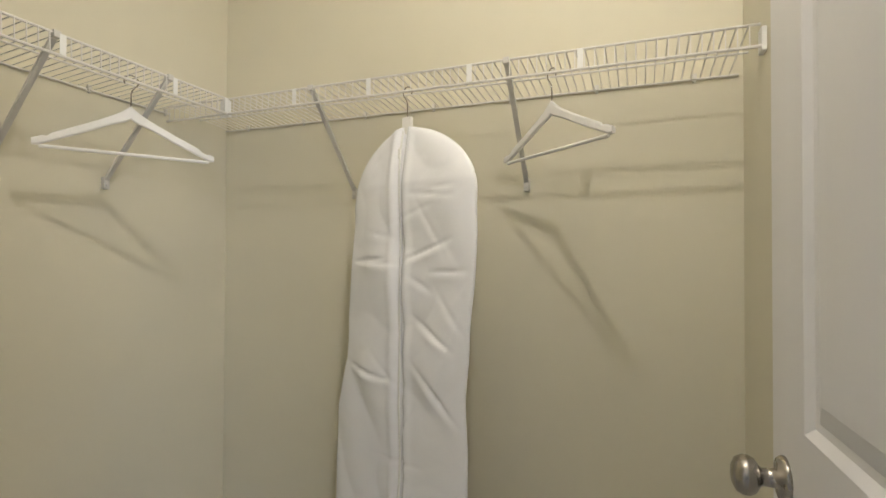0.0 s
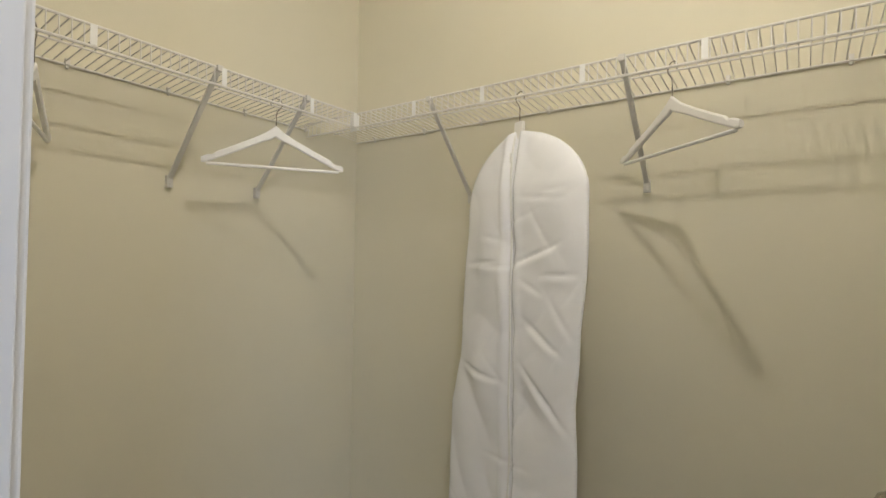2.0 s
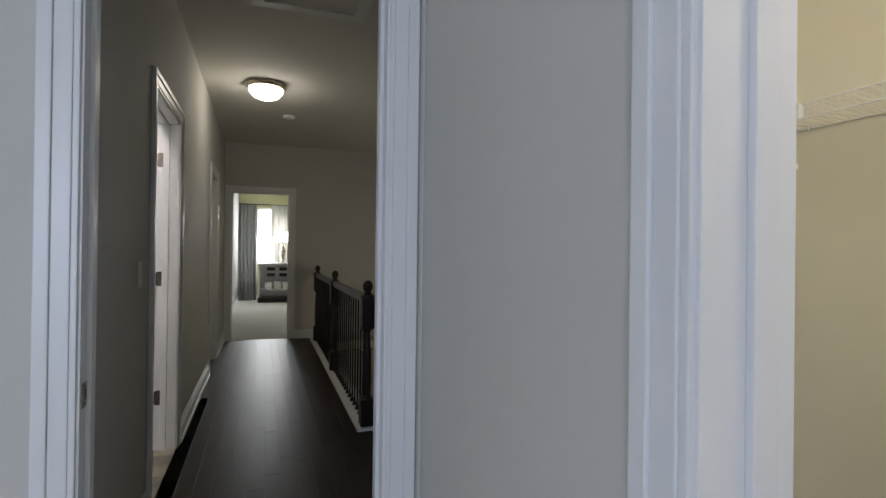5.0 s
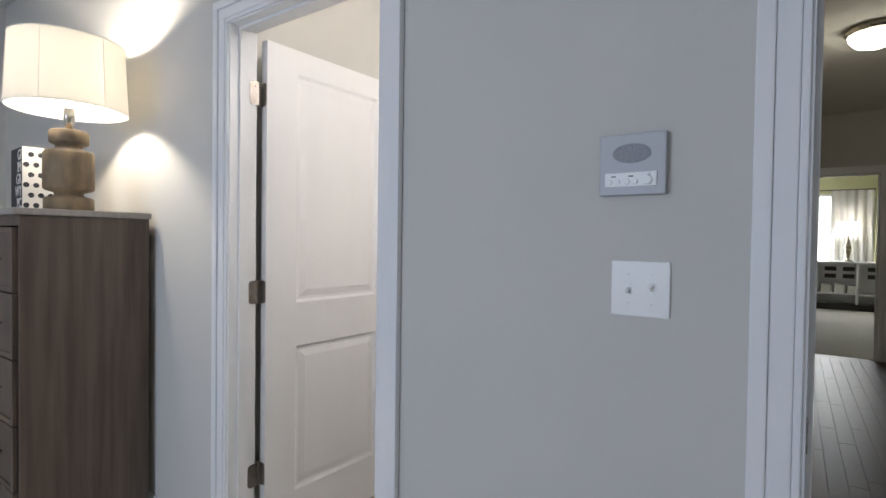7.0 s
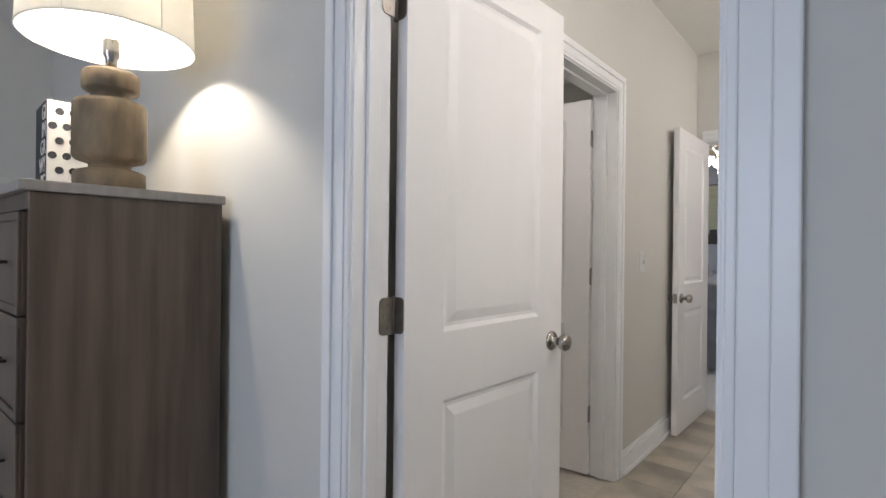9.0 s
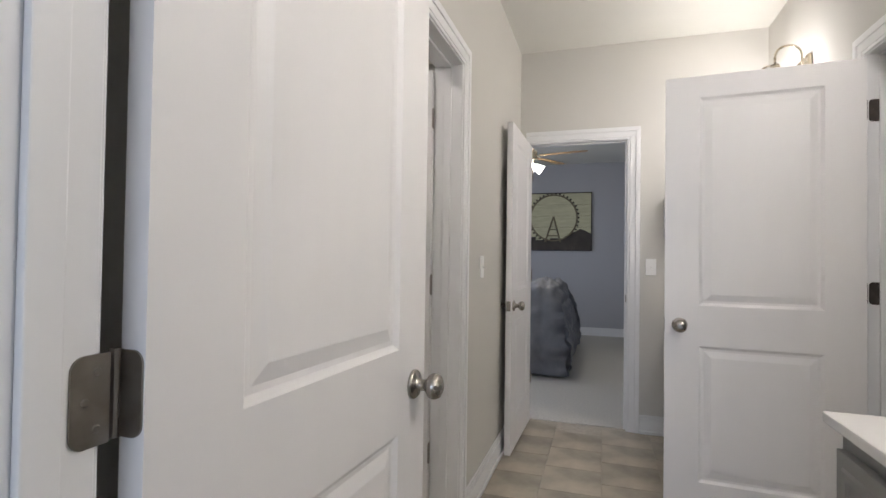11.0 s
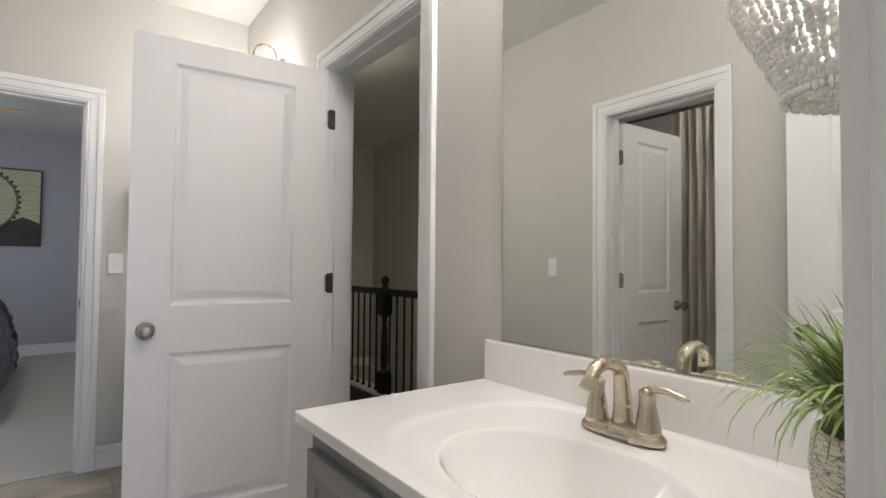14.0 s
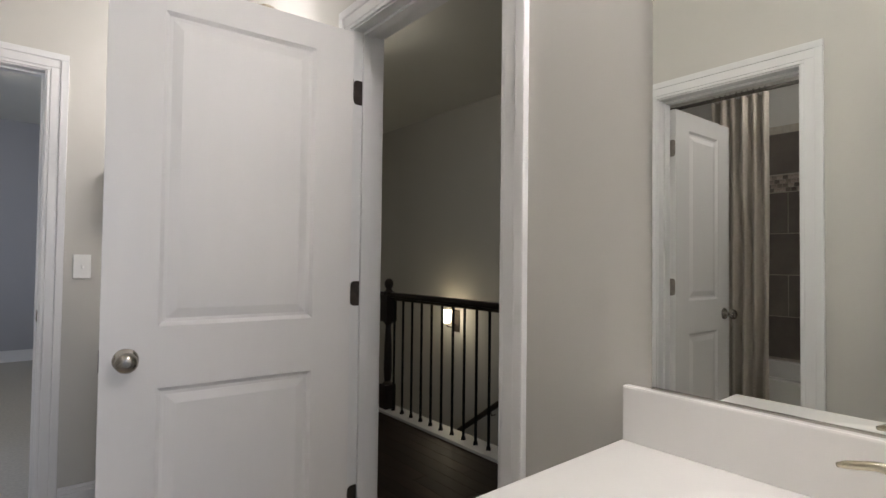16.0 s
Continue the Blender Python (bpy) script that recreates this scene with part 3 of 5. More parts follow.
def wire_shelf(m, length, cross_every=0.0254, clips=(), label=""):
    """Local: length along x, wall at y=0, front at y=-0.28, top wires at z=0."""
    root = base("wire_shelf", m, label, "wire shelf", "closet shelving")
    for y, z, r in ((-0.004, -0.012, 0.0034), (-0.145, -0.001, 0.003), (-0.29, 0.012, 0.0036), (-0.294, -0.042, 0.004)):
        part("long_wire", tb([(0, y, z), (length, y, z)], r, 6), WIRE, root)
    proto = None
    for i in range(int(length / cross_every)):
        x = 0.012 + i * cross_every
        if proto is None:
            b = tb([(0, 0, -0.008), (0, -0.286, 0.016), (0, -0.292, 0.012), (0, -0.2945, -0.042)], 0.0017, 5)
            proto = part("cross_wire", b, WIRE, root)
            proto.location.x = x
        else:
            o = new("cross_wire", proto.data)
            o.parent, o.location.x = root, x
    for x in clips:
        part("joiner_plate", bx(x - 0.008, x + 0.008, -0.2995, -0.2985, -0.04, 0.012, 0.0004), PLASTIC, root)
    k = 0.12
    while k < length:
        b = bx(k - 0.006, k + 0.006, -0.011, -0.001, -0.014, 0.004, 0.002)
        lathe(b, [(0, 0), (0.006, 0), (0.004, 0.004), (0, 0.004)], 10, Matrix.Translation((k, -0.004, -0.018)) @ Matrix.Rotation(radians(90), 4, "X"))
        part("wall_clip", b, STRUT, root)
        k += 0.28
    return root


wire_shelf(pose(2.733, 0.2, 1.80, 0, 0, -90), 1.915, clips=(0.28, 0.58, 0.86, 1.19, 1.5), label="white vinyl-coated wire shelf along the closet back wall")
wire_shelf(pose(1.19, 0.203, 1.80), 1.262, clips=(0.36, 0.7, 1.03, 1.24), label="white vinyl-coated wire shelf along the closet side wall")


def shelf_bracket(m):
    """Local: wall at y=0, shelf front at y=-0.28; z from the shelf top."""
    root = base("shelf_bracket", m, "grey steel diagonal brace under the wire shelf", "bracket", "shelf brackets")
    b = bmesh.new()
    a, c = Vector((0, -0.285, 0.006)), Vector((0, -0.012, -0.295))
    d = (c - a).normalized()
    n_ = Vector((1, 0, 0))
    u = d.cross(n_)
    vs = []
    for p in (a, c):
        for sx, su in ((-1, -1), (1, -1), (1, 1), (-1, 1)):
            vs.append(b.verts.new(p + n_ * 0.0075 * sx + u * 0.004 * su))
    for f in ((0, 1, 2, 3), (4, 5, 6, 7), (0, 1, 5, 4), (1, 2, 6, 5), (2, 3, 7, 6), (3, 0, 4, 7)):
        b.faces.new([vs[i] for i in f])
    part("strut", b, STRUT, root)
    part("foot", bx(-0.01, 0.01, -0.016, 0, -0.325, -0.285, 0.002), STRUT, root)
    part("screw", lathe(bmesh.new(), [(0, 0), (0.0045, 0), (0.003, 0.002), (0, 0.002)], 10, Matrix.Translation((0, -0.016, -0.312)) @ Matrix.Rotation(radians(90), 4, "X")), STRUT, root)
    part("hook", bx(-0.009, 0.009, -0.299, -0.276, 0.0, 0.018, 0.002), STRUT, root)
    return root


br = shelf_bracket(pose(2.733, -1.097, 1.80, 0, 0, -90))
copy_thing(br, pose(2.733, -0.44, 1.80, 0, 0, -90))
for x in (1.878, 2.205):
    copy_thing(br, pose(x, 0.203, 1.80))
# white end caps on the side walls
for m in (pose(2.455, -1.727, 1.775), pose(2.45, -0.078, 1.776, 0, 0, 90)):
    o = part("end_bracket", bx(-0.02, 0.02, 0, 0.012, -0.028, 0.03, 0.003), PLASTIC)
    o.matrix_world = m
    tagged(o, "white plastic end bracket of the wire shelf", "bracket")


def hanger(m, label):
    """Local: hangs along x from a hook whose top is at the origin."""
    root = base("clothes_hanger", m, label, "hanger", "clothes hangers")
    hk = [(0.018 * math.cos(radians(a)), 0, -0.018 + 0.018 * math.sin(radians(a))) for a in range(205, -61, -20)]
    hk += [(0.003, 0, -0.043), (0, 0, -0.056), (0, 0, -0.1)]
    part("hook", tb(hk, 0.0017, 6), CHROME, root, "thin chrome hook", True)
    # flat wooden yoke, swept from tip to tip with a raised neck
    b = bmesh.new()
    N, rings = 40, []
    for i in range(N + 1):
        s = -1 + 2 * i / N
        a = abs(s)
        zt = -0.094 - 0.116 * a ** 0.86 + 0.004 * math.exp(-(a / 0.1) ** 2)
        hh = 0.025 - 0.003 * a + 0.012 * math.exp(-(a / 0.13) ** 2)
        if 0.84 < a < 0.9:
            zt -= 0.006
            hh -= 0.006
        if a > 0.97:
            hh *= 0.75
        th = 0.0062
        ring = []
        for y, z in ((-th, zt - 0.004), (-th * 0.6, zt), (th * 0.6, zt), (th, zt - 0.004), (th, zt - hh + 0.004), (th * 0.6, zt - hh), (-th * 0.6, zt - hh), (-th, zt - hh + 0.004)):
            ring.append(b.verts.new((s * 0.222, y, z)))
        rings.append(ring)
    for p, q in zip(rings, rings[1:]):
        for k in range(8):
            b.faces.new((p[k], p[(k + 1) % 8], q[(k + 1) % 8], q[k]))
    b.faces.new(rings[0])
    b.faces.new(rings[-1])
    part("yoke", b, HANGER, root, "white painted wooden yoke")
    part("trouser_bar", tb([(-0.207, 0, -0.229), (0.207, 0, -0.229)], 0.0052, 8), HANGER, root)
    return root


HZ = 1.776
hanger(pose(2.455, -1.222, HZ, 0, 0, 49), "white wooden hanger on the back closet shelf")
hanger(pose(2.085, -0.08, HZ, 0, 0, -34), "white wooden hanger on the side closet shelf")
hanger(pose(1.44, -0.08, HZ, 0, 0, 66), "white wooden hanger near the closet door")

# garment bag
bag = base("garment_bag", pose(2.455, -0.785, HZ, 0, 0, 72), "long white plastic garment bag with a zip, creased", "garment bag")
bm = bmesh.new()
NX, NZ = 90, 230
DROP, CAP = 1.62, 0.125
rng = random.Random(11)
# straight creases: start, direction, length, depth
CREASES = [(rng.uniform(-0.24, 0.26), rng.uniform(0.3, 1.6), rng.uniform(-1.2, 1.2), rng.uniform(0.1, 0.3), rng.uniform(0.004, 0.008)) for _ in range(18)]
CREASES += [(-0.1, 0.5, 0.35, 0.22, 0.016), (0.13, 0.53, 0.05, 0.2, 0.016), (0.15, 0.88, -0.12, 0.26, 0.018), (-0.14, 0.92, -0.8, 0.3, 0.016), (-0.12, 0.74, -0.6, 0.2, 0.014), (-0.19, 0.56, 0.05, 0.18, 0.014)]


def bag_half_width(z, left):
    """The zip hangs off centre: one side fills out towards the hem, the other draws in."""
    k = min(1.0, max(0.0, (z - CAP) / (0.25 if left else 0.22)))
    if left:
        full = np.interp(z, (0.4, 0.62, 0.86, 1.02, 1.4), (0.236, 0.262, 0.275, 0.318, 0.33))
    else:
        full = np.interp(z, (0.42, 0.55, 0.74, 0.92, 1.4), (0.262, 0.258, 0.236, 0.226, 0.236))
    return max(0.022, full * (1 - (1 - k) ** 2.3) ** 0.62)


def crease(x, z):
    d = 0.0
    for cx, cz, an, ln, dp in CREASES:
        c, s_ = math.cos(an), math.sin(an)
        u, v = (x - cx) * c + (z - cz) * s_, -(x - cx) * s_ + (z - cz) * c
        if abs(u) < ln / 2:
            d += dp * (1 - abs(2 * u / ln)) * (math.exp(-abs(v) / 0.004) - 0.6 * math.exp(-abs(v - 0.018) / 0.02))
    # broad facets that meet in sharp folds
    f1 = abs(noise.noise(Vector((x * 6 + z * 2, z * 4.2, 7))))
    f2 = abs(noise.noise(Vector((x * 11 - z * 5, z * 9, 3))))
    return d + 0.02 * (0.35 - f1) * min(1, z / 0.5) + 0.004 * (0.3 - f2)


for side in (-1, 1):
    grid = []
    for j in range(NZ + 1):
        z = CAP + (DROP - CAP) * j / NZ
        row = []
        for i in range(NX + 1):
            u = -1 + 2 * i / NX
            x = u * bag_half_width(z, u > 0)
            depth = 0.036 * (1 - abs(u) ** 3) ** 0.7 * min(1, 0.3 + (z - CAP) / 0.25)
            c1 = noise.noise(Vector((x * 5, z * 2.2 + 3, side * 4)))
            edge = 1 - abs(u) ** 6
            y = depth + (0.014 * c1 - 0.9 * crease(x, z)) * edge - 0.012 * math.exp(-(x / 0.014) ** 2) + 0.006 * math.exp(-((abs(x) - 0.03) / 0.014) ** 2)
            x += 0.007 * noise.noise(Vector((z * 7, u * 2, 1))) * abs(u)
            row.append(bm.verts.new((x, side * max(0.0015, y), -z)))
        grid.append(row)
    for j in range(NZ):
        for i in range(NX):
            bm.faces.new((grid[j][i], grid[j][i + 1], grid[j + 1][i + 1], grid[j + 1][i]))
bmesh.ops.remove_doubles(bm, verts=bm.verts, dist=0.0032)
part("cover", bm, BAG, bag, "creased glossy white plastic cover", True)
part("zip", tb([(0, 0.018, -0.14)] + [(0.002 * math.sin(k * 0.9), 0.031 + 0.003 * math.sin(k * 1.3), -0.2 - k * 0.07) for k in range(20)], 0.003, 6), PLASTIC, bag)
part("zip_pull", bx(-0.004, 0.004, 0.031, 0.038, -0.225, -0.195, 0.002), PLASTIC, bag)
hk = [(0.018 * math.cos(radians(a)), 0, -0.018 + 0.018 * math.sin(radians(a))) for a in range(205, -61, -20)] + [(0, 0, -0.05), (0, 0, -0.1)]
part("hook", tb(hk, 0.0018, 6), CHROME, bag, "thin chrome hook", True)
part("hanger_neck", bx(-0.019, 0.019, -0.007, 0.007, -0.15, -0.092, 0.0065), HANGER, bag)

# ---- bedroom wall ----
kp = base("intercom_panel", pose(-0.055, 0, 1.425), "grey wall intercom panel with speaker and buttons", "intercom")
part("body", bx(-0.066, 0.066, -0.018, 0, -0.063, 0.063, 0.003), PANEL, kp)
b = bmesh.new()
lathe(b, [(0, 0), (0.02, 0), (0.02, 0.0015), (0, 0.0015)], 28, Matrix.Translation((0, -0.018, 0.022)) @ Matrix.Diagonal((1.9, 1, 1, 1)) @ Matrix.Rotation(radians(90), 4, "X"))
part("speaker_grille", b, GRILLE, kp)
part("button_strip", bx(-0.053, 0.05, -0.0215, -0.017, -0.046, -0.016, 0.002), PLASTIC, kp)
for x in (-0.043, -0.027, -0.008, 0.008):
    part("button", lathe(bmesh.new(), [(0, 0), (0.006, 0), (0.005, 0.003), (0, 0.003)], 14, Matrix.Translation((x, -0.0215, -0.036)) @ Matrix.Rotation(radians(90), 4, "X")), PLASTIC, kp)
for x in (-0.035, 0.0):
    part("legend_bar", bx(x - 0.005, x + 0.005, -0.0222, -0.0212, -0.026, -0.0235), DARKDOT, kp)
part("dial", lathe(bmesh.new(), [(0, 0), (0.009, 0), (0.008, 0.006), (0, 0.006)], 18, Matrix.Translation((0.033, -0.0215, -0.034)) @ Matrix.Rotation(radians(90), 4, "X")), PLASTIC, kp)
part("button", lathe(bmesh.new(), [(0, 0), (0.004, 0), (0.003, 0.003), (0, 0.003)], 12, Matrix.Translation((0.034, -0.0215, -0.021)) @ Matrix.Rotation(radians(90), 4, "X")), PLASTIC, kp)
switch_plate(pose(-0.037, 0, 1.17), 2, "white double toggle switch plate on the bedroom wall")
switch_plate(pose(-0.71, 3.51, 1.152), 1, "white single toggle switch plate by the guest doorway")
switch_plate(pose(-1.625, 2.28, 1.152, 0, 0, 90), 1, "white single toggle switch plate on the bathroom wall")
switch_plate(pose(0.125, 1.16, 1.152, 0, 0, 90), 1, "white toggle switch plate on the hall wall")

# dresser
dr = base("dresser", pose(-2.05, -0.03, 0), "tall grey-brown wood-grain dresser with five drawers", "dresser")
part("side_panel", bx(-0.022, 0, -0.44, 0, 0.0, 1.335, 0.002), DRIFT, dr)
part("side_panel", bx(-0.92, -0.898, -0.44, 0, 0.0, 1.335, 0.002), DRIFT, dr)
part("back_panel", bx(-0.898, -0.022, -0.012, 0, 0.05, 1.335), DRIFT, dr)
part("face_rail", bx(-0.898, -0.022, -0.44, -0.42, 1.295, 1.335, 0.002), DRIFT, dr)
part("plinth", bx(-0.898, -0.022, -0.43, -0.41, 0.0, 0.08, 0.002), DRIFT, dr)
part("top", bx(-0.935, 0.012, -0.462, 0.005, 1.335, 1.36, 0.004), DRIFTTOP, dr, "pale grey top board")
for i in range(5):
    z0 = 0.085 + i * 0.242
    b = bmesh.new()
    box(b, -0.893, -0.027, -0.45, -0.43, z0, z0 + 0.236, 0.003)
    for x0, x1, a, c in ((-0.893, -0.027, z0, z0 + 0.02), (-0.893, -0.027, z0 + 0.216, z0 + 0.236), (-0.893, -0.868, z0 + 0.02, z0 + 0.216), (-0.052, -0.027, z0 + 0.02, z0 + 0.216)):
        box(b, x0, x1, -0.456, -0.449, a, c, 0.002)
    dw = part("drawer_front", b, DRIFT, dr)
    for hx in (-0.72, -0.2):
        b = tb([(hx - 0.04, -0.472, z0 + 0.118), (hx + 0.04, -0.472, z0 + 0.118)], 0.005, 8)
        for q in (-0.026, 0.026):
            tube(b, [(hx + q, -0.448, z0 + 0.118), (hx + q, -0.472, z0 + 0.118)], 0.004, 8)
        part("handle", b, BRONZE, dw, "dark bronze bar handle")

lamp = base("table_lamp", pose(-2.2, -0.27, 1.3605), "turned wood table lamp with a lit white drum shade", "lamp")
part("base", lathe(bmesh.new(), [(0, 0), (0.082, 0), (0.085, 0.006), (0.085, 0.048), (0.076, 0.054), (0.05, 0.062), (0.05, 0.072), (0.08, 0.082), (0.087, 0.09), (0.087, 0.23), (0.08, 0.24), (0.048, 0.25), (0.046, 0.262), (0.064, 0.27), (0.068, 0.276), (0.068, 0.316), (0.06, 0.324), (0.02, 0.327), (0, 0.327)], 32), LAMPWOOD, lamp, "stacked turned weathered wood base", True)
part("socket", lathe(bmesh.new(), [(0, 0.32), (0.014, 0.32), (0.014, 0.36), (0.02, 0.37), (0.02, 0.41), (0.01, 0.42), (0, 0.42)], 16), CHROME, lamp, "", True)
part("bulb", lathe(bmesh.new(), [(0, 0.42), (0.013, 0.425), (0.03, 0.48), (0.024, 0.51), (0, 0.522)], 14), BULB, lamp, "", True)
b = bmesh.new()
for r in (0.205, 0.2035):
    rings = [[b.verts.new((((r - 0.012) if z > 0.5 else r) * math.cos(2 * math.pi * i / 48), ((r - 0.012) if z > 0.5 else r) * math.sin(2 * math.pi * i / 48), z)) for i in range(48)] for z in (0.405, 0.675)]
    for i in range(48):
        b.faces.new((rings[0][i], rings[0][(i + 1) % 48], rings[1][(i + 1) % 48], rings[1][i]))
shade = part("shade", b, SHADE, lamp, "white linen drum shade", True)
for z, r in ((0.405, 0.205), (0.675, 0.193)):
    part("rim", tb([(r * math.cos(2 * math.pi * i / 40), r * math.sin(2 * math.pi * i / 40), z) for i in range(41)], 0.0025, 5), PAPER, shade)
for a in range(0, 360, 60):
    c, s = math.cos(radians(a + 15)), math.sin(radians(a + 15))
    part("rib", tb([(0.206 * c, 0.206 * s, 0.405), (0.194 * c, 0.194 * s, 0.675)], 0.0014, 5), PAPER, shade)
part("spider", tb([(-0.2, 0, 0.43), (0, 0, 0.43), (0.2, 0, 0.43)], 0.002, 5), CHROME, shade)

gb = base("gift_box", pose(-2.47, -0.29, 1.3605, 0, 0, -4), "paper box with polka dots and black lettering on the dresser", "box")
part("body", bx(-0.09, 0.09, -0.075, 0.075, 0, 0.265, 0.002), PAPER, gb)
for j in range(6):
    for i in range(5):
        y = -0.062 + i * 0.033 + (0.016 if j % 2 else 0)
        if y > 0.066:
            continue
        part("dot", lathe(bmesh.new(), [(0, 0), (0.0105, 0), (0.0105, 0.0012), (0, 0.0012)], 14, Matrix.Translation((0.09, y, 0.024 + j * 0.042)) @ Matrix.Rotation(radians(90), 4, "Y")), INK, gb)
part("dark_face", bx(-0.088, 0.088, -0.0765, -0.0752, 0.002, 0.263), INK, gb)
for j, word in enumerate(("GI", "IM", "GR", "WY", "PC")):
    cu = bpy.data.curves.new("lettering", "FONT")
    cu.body, cu.size, cu.extrude, cu.align_x = word, 0.062, 0.0006, "RIGHT"
    tmp = bpy.data.objects.new("lettering", cu)
    me = bpy.data.meshes.new_from_object(tmp)
    bpy.data.objects.remove(tmp)
    me.materials.append(PAPER)
    o = new("lettering", me)
    o.parent = gb
    o.matrix_local = pose(0.086, -0.077, 0.212 - j * 0.05, 90, 0, 0)

# ---- bathroom ----
van = base("vanity_cabinet", pose(0, 0, 0), "grey painted bathroom vanity cabinet with raised panels", "vanity")
part("side_panel", bx(-0.515, -0.003, 1.062, 1.08, 0.0, 0.83, 0.001), GREYCAB, van)
part("face_frame", bx(-0.515, -0.495, 0.125, 1.062, 0.1, 0.83, 0.001), GREYCAB, van)
part("toe_kick", bx(-0.45, -0.435, 0.125, 1.062, 0.0, 0.1), GREYCAB, van)


def cab_front(nm, parent, y0, y1, z0, z1, knob=None):
    b = bmesh.new()
    box(b, -0.535, -0.516, y0, y1, z0, z1, 0.003)
    loops = []
    for ins, dx in ((0.03, 0.0), (0.036, -0.004), (0.055, -0.005), (0.07, 0.0005)):
        ins = min(ins, (z1 - z0) * 0.4)
        loops.append([b.verts.new((-0.5352 + dx, y, z)) for y, z in ((y0 + ins, z0 + ins), (y1 - ins, z0 + ins), (y1 - ins, z1 - ins), (y0 + ins, z1 - ins))])
    for p, q in zip(loops, loops[1:]):
        for i in range(4):
            b.faces.new((p[i], p[(i + 1) % 4], q[(i + 1) % 4], q[i]))
    b.faces.new(loops[-1])
    f = part(nm, b, GREYCAB, parent)
    if knob:
        part("knob", lathe(bmesh.new(), [(0, 0), (0.006, 0), (0.0055, 0.012), (0.013, 0.017), (0.0155, 0.022), (0.013, 0.027), (0, 0.029)], 18, Matrix.Translation((-0.536, knob[0], knob[1])) @ Matrix.Rotation(radians(-90), 4, "Y")), NICKEL, f, "round satin nickel knob", True)


for i, (z0, z1) in enumerate(((0.64, 0.79), (0.4, 0.62), (0.14, 0.38))):
    cab_front("drawer_front", van, 0.79, 1.06, z0, z1, (0.925, (z0 + z1) / 2))
cab_front("false_front", van, 0.14, 0.755, 0.64, 0.79)
cab_front("cabinet_door", van, 0.455, 0.755, 0.14, 0.62, (0.48, 0.56))
cab_front("cabinet_door", van, 0.14, 0.44, 0.14, 0.62, (0.415, 0.56))

# worktop with a moulded oval basin: a grid that dips
top = base("bathroom_worktop", Matrix(), "glossy white moulded vanity top with an oval basin", "worktop")
b = bmesh.new()
CX, CY, RX, RY = -0.333, 0.585, 0.142, 0.2
X0, X1, Y0, Y1, ZT = -0.545, -0.001, 0.122, 1.102, 0.857


def top_z(x, y):
    q = math.hypot((x - CX) / RX, (y - CY) / RY)
    # shallow dished field round the bowl, then the bowl with a soft lip
    o_ = ((abs(x + 0.275) / 0.25) ** 3 + (abs(y - CY) / 0.35) ** 3) ** (1 / 3)
    z = ZT - 0.003 * (0.5 - 0.5 * math.cos(math.pi * min(1, max(0, (1.0 - o_) / 0.12))))
    if q < 1.08:
        k = min(1.0, q / 1.08)
        z -= 0.118 * (1 - k ** 3.2) * (1 + 0.12 * (1 - k))
    return z


nx, ny = 140, 240
gr = [[b.verts.new((X0 + (X1 - X0) * i / nx, Y0 + (Y1 - Y0) * j / ny, top_z(X0 + (X1 - X0) * i / nx, Y0 + (Y1 - Y0) * j / ny))) for i in range(nx + 1)] for j in range(ny + 1)]
for j in range(ny):
    for i in range(nx):
        b.faces.new((gr[j][i], gr[j][i + 1], gr[j + 1][i + 1], gr[j + 1][i]))
part("surface", b, MARBLE, top, "white moulded surface dipping into an oval basin", True)
b = bmesh.new()
box(b, X0 - 0.001, X0 + 0.012, Y0, Y1 + 0.001, ZT - 0.024, ZT - 0.0005, 0.004)
box(b, X0 + 0.012, X1, Y1 - 0.012, Y1 + 0.001, ZT - 0.024, ZT - 0.0005, 0.004)
part("front_edge", b, MARBLE, top)
part("backsplash", bx(-0.022, -0.001, Y0, Y1, ZT - 0.002, 0.962, 0.004), MARBLE, top)
part("drain", lathe(bmesh.new(), [(0, 0), (0.022, 0), (0.02, 0.003), (0, 0.003)], 20, Matrix.Translation((CX, CY, ZT - 0.1365))), CHAMP, top, "", True)

# faucet
fa = base("faucet", pose(-0.115, 0.617, ZT + 0.0005, 0, 0, 90), "brushed nickel centerset faucet with two lever handles", "faucet")
b = bmesh.new()
NP = 40
prof = []
for lv, (sx, sy, z) in enumerate(((0.083, 0.03, 0), (0.083, 0.03, 0.008), (0.078, 0.026, 0.015), (0.072, 0.02, 0.02))):
    prof.append([b.verts.new((sx * math.copysign(abs(math.cos(2 * math.pi * i / NP)) ** 0.6, math.cos(2 * math.pi * i / NP)), sy * math.copysign(abs(math.sin(2 * math.pi * i / NP)) ** 0.8, math.sin(2 * math.pi * i / NP)), z)) for i in range(NP)])
for p, q in zip(prof, prof[1:]):
    for i in range(NP):
        b.faces.new((p[i], p[(i + 1) % NP], q[(i + 1) % NP], q[i]))
b.faces.new(prof[-1])
b.faces.new(prof[0])
part("base_plate", b, CHAMP, fa, "", True)
sp = [(0, -0.002, 0.012), (0, -0.004, 0.035), (0, -0.004, 0.062), (0, -0.001, 0.088)]
sp += [(0, 0.047 - 0.049 * math.cos(radians(a)), 0.096 + 0.040 * math.sin(radians(a))) for a in range(20, 141, 15)]
sp += [(0, 0.092, 0.108), (0, 0.099, 0.095)]
b = tb(sp, [0.021, 0.0185, 0.0165, 0.015] + [0.0145 - 0.0003 * i for i in range(9)] + [0.0132, 0.016], 18)
part("spout", b, CHAMP, fa, "arched tapering spout with a flared lip", True)
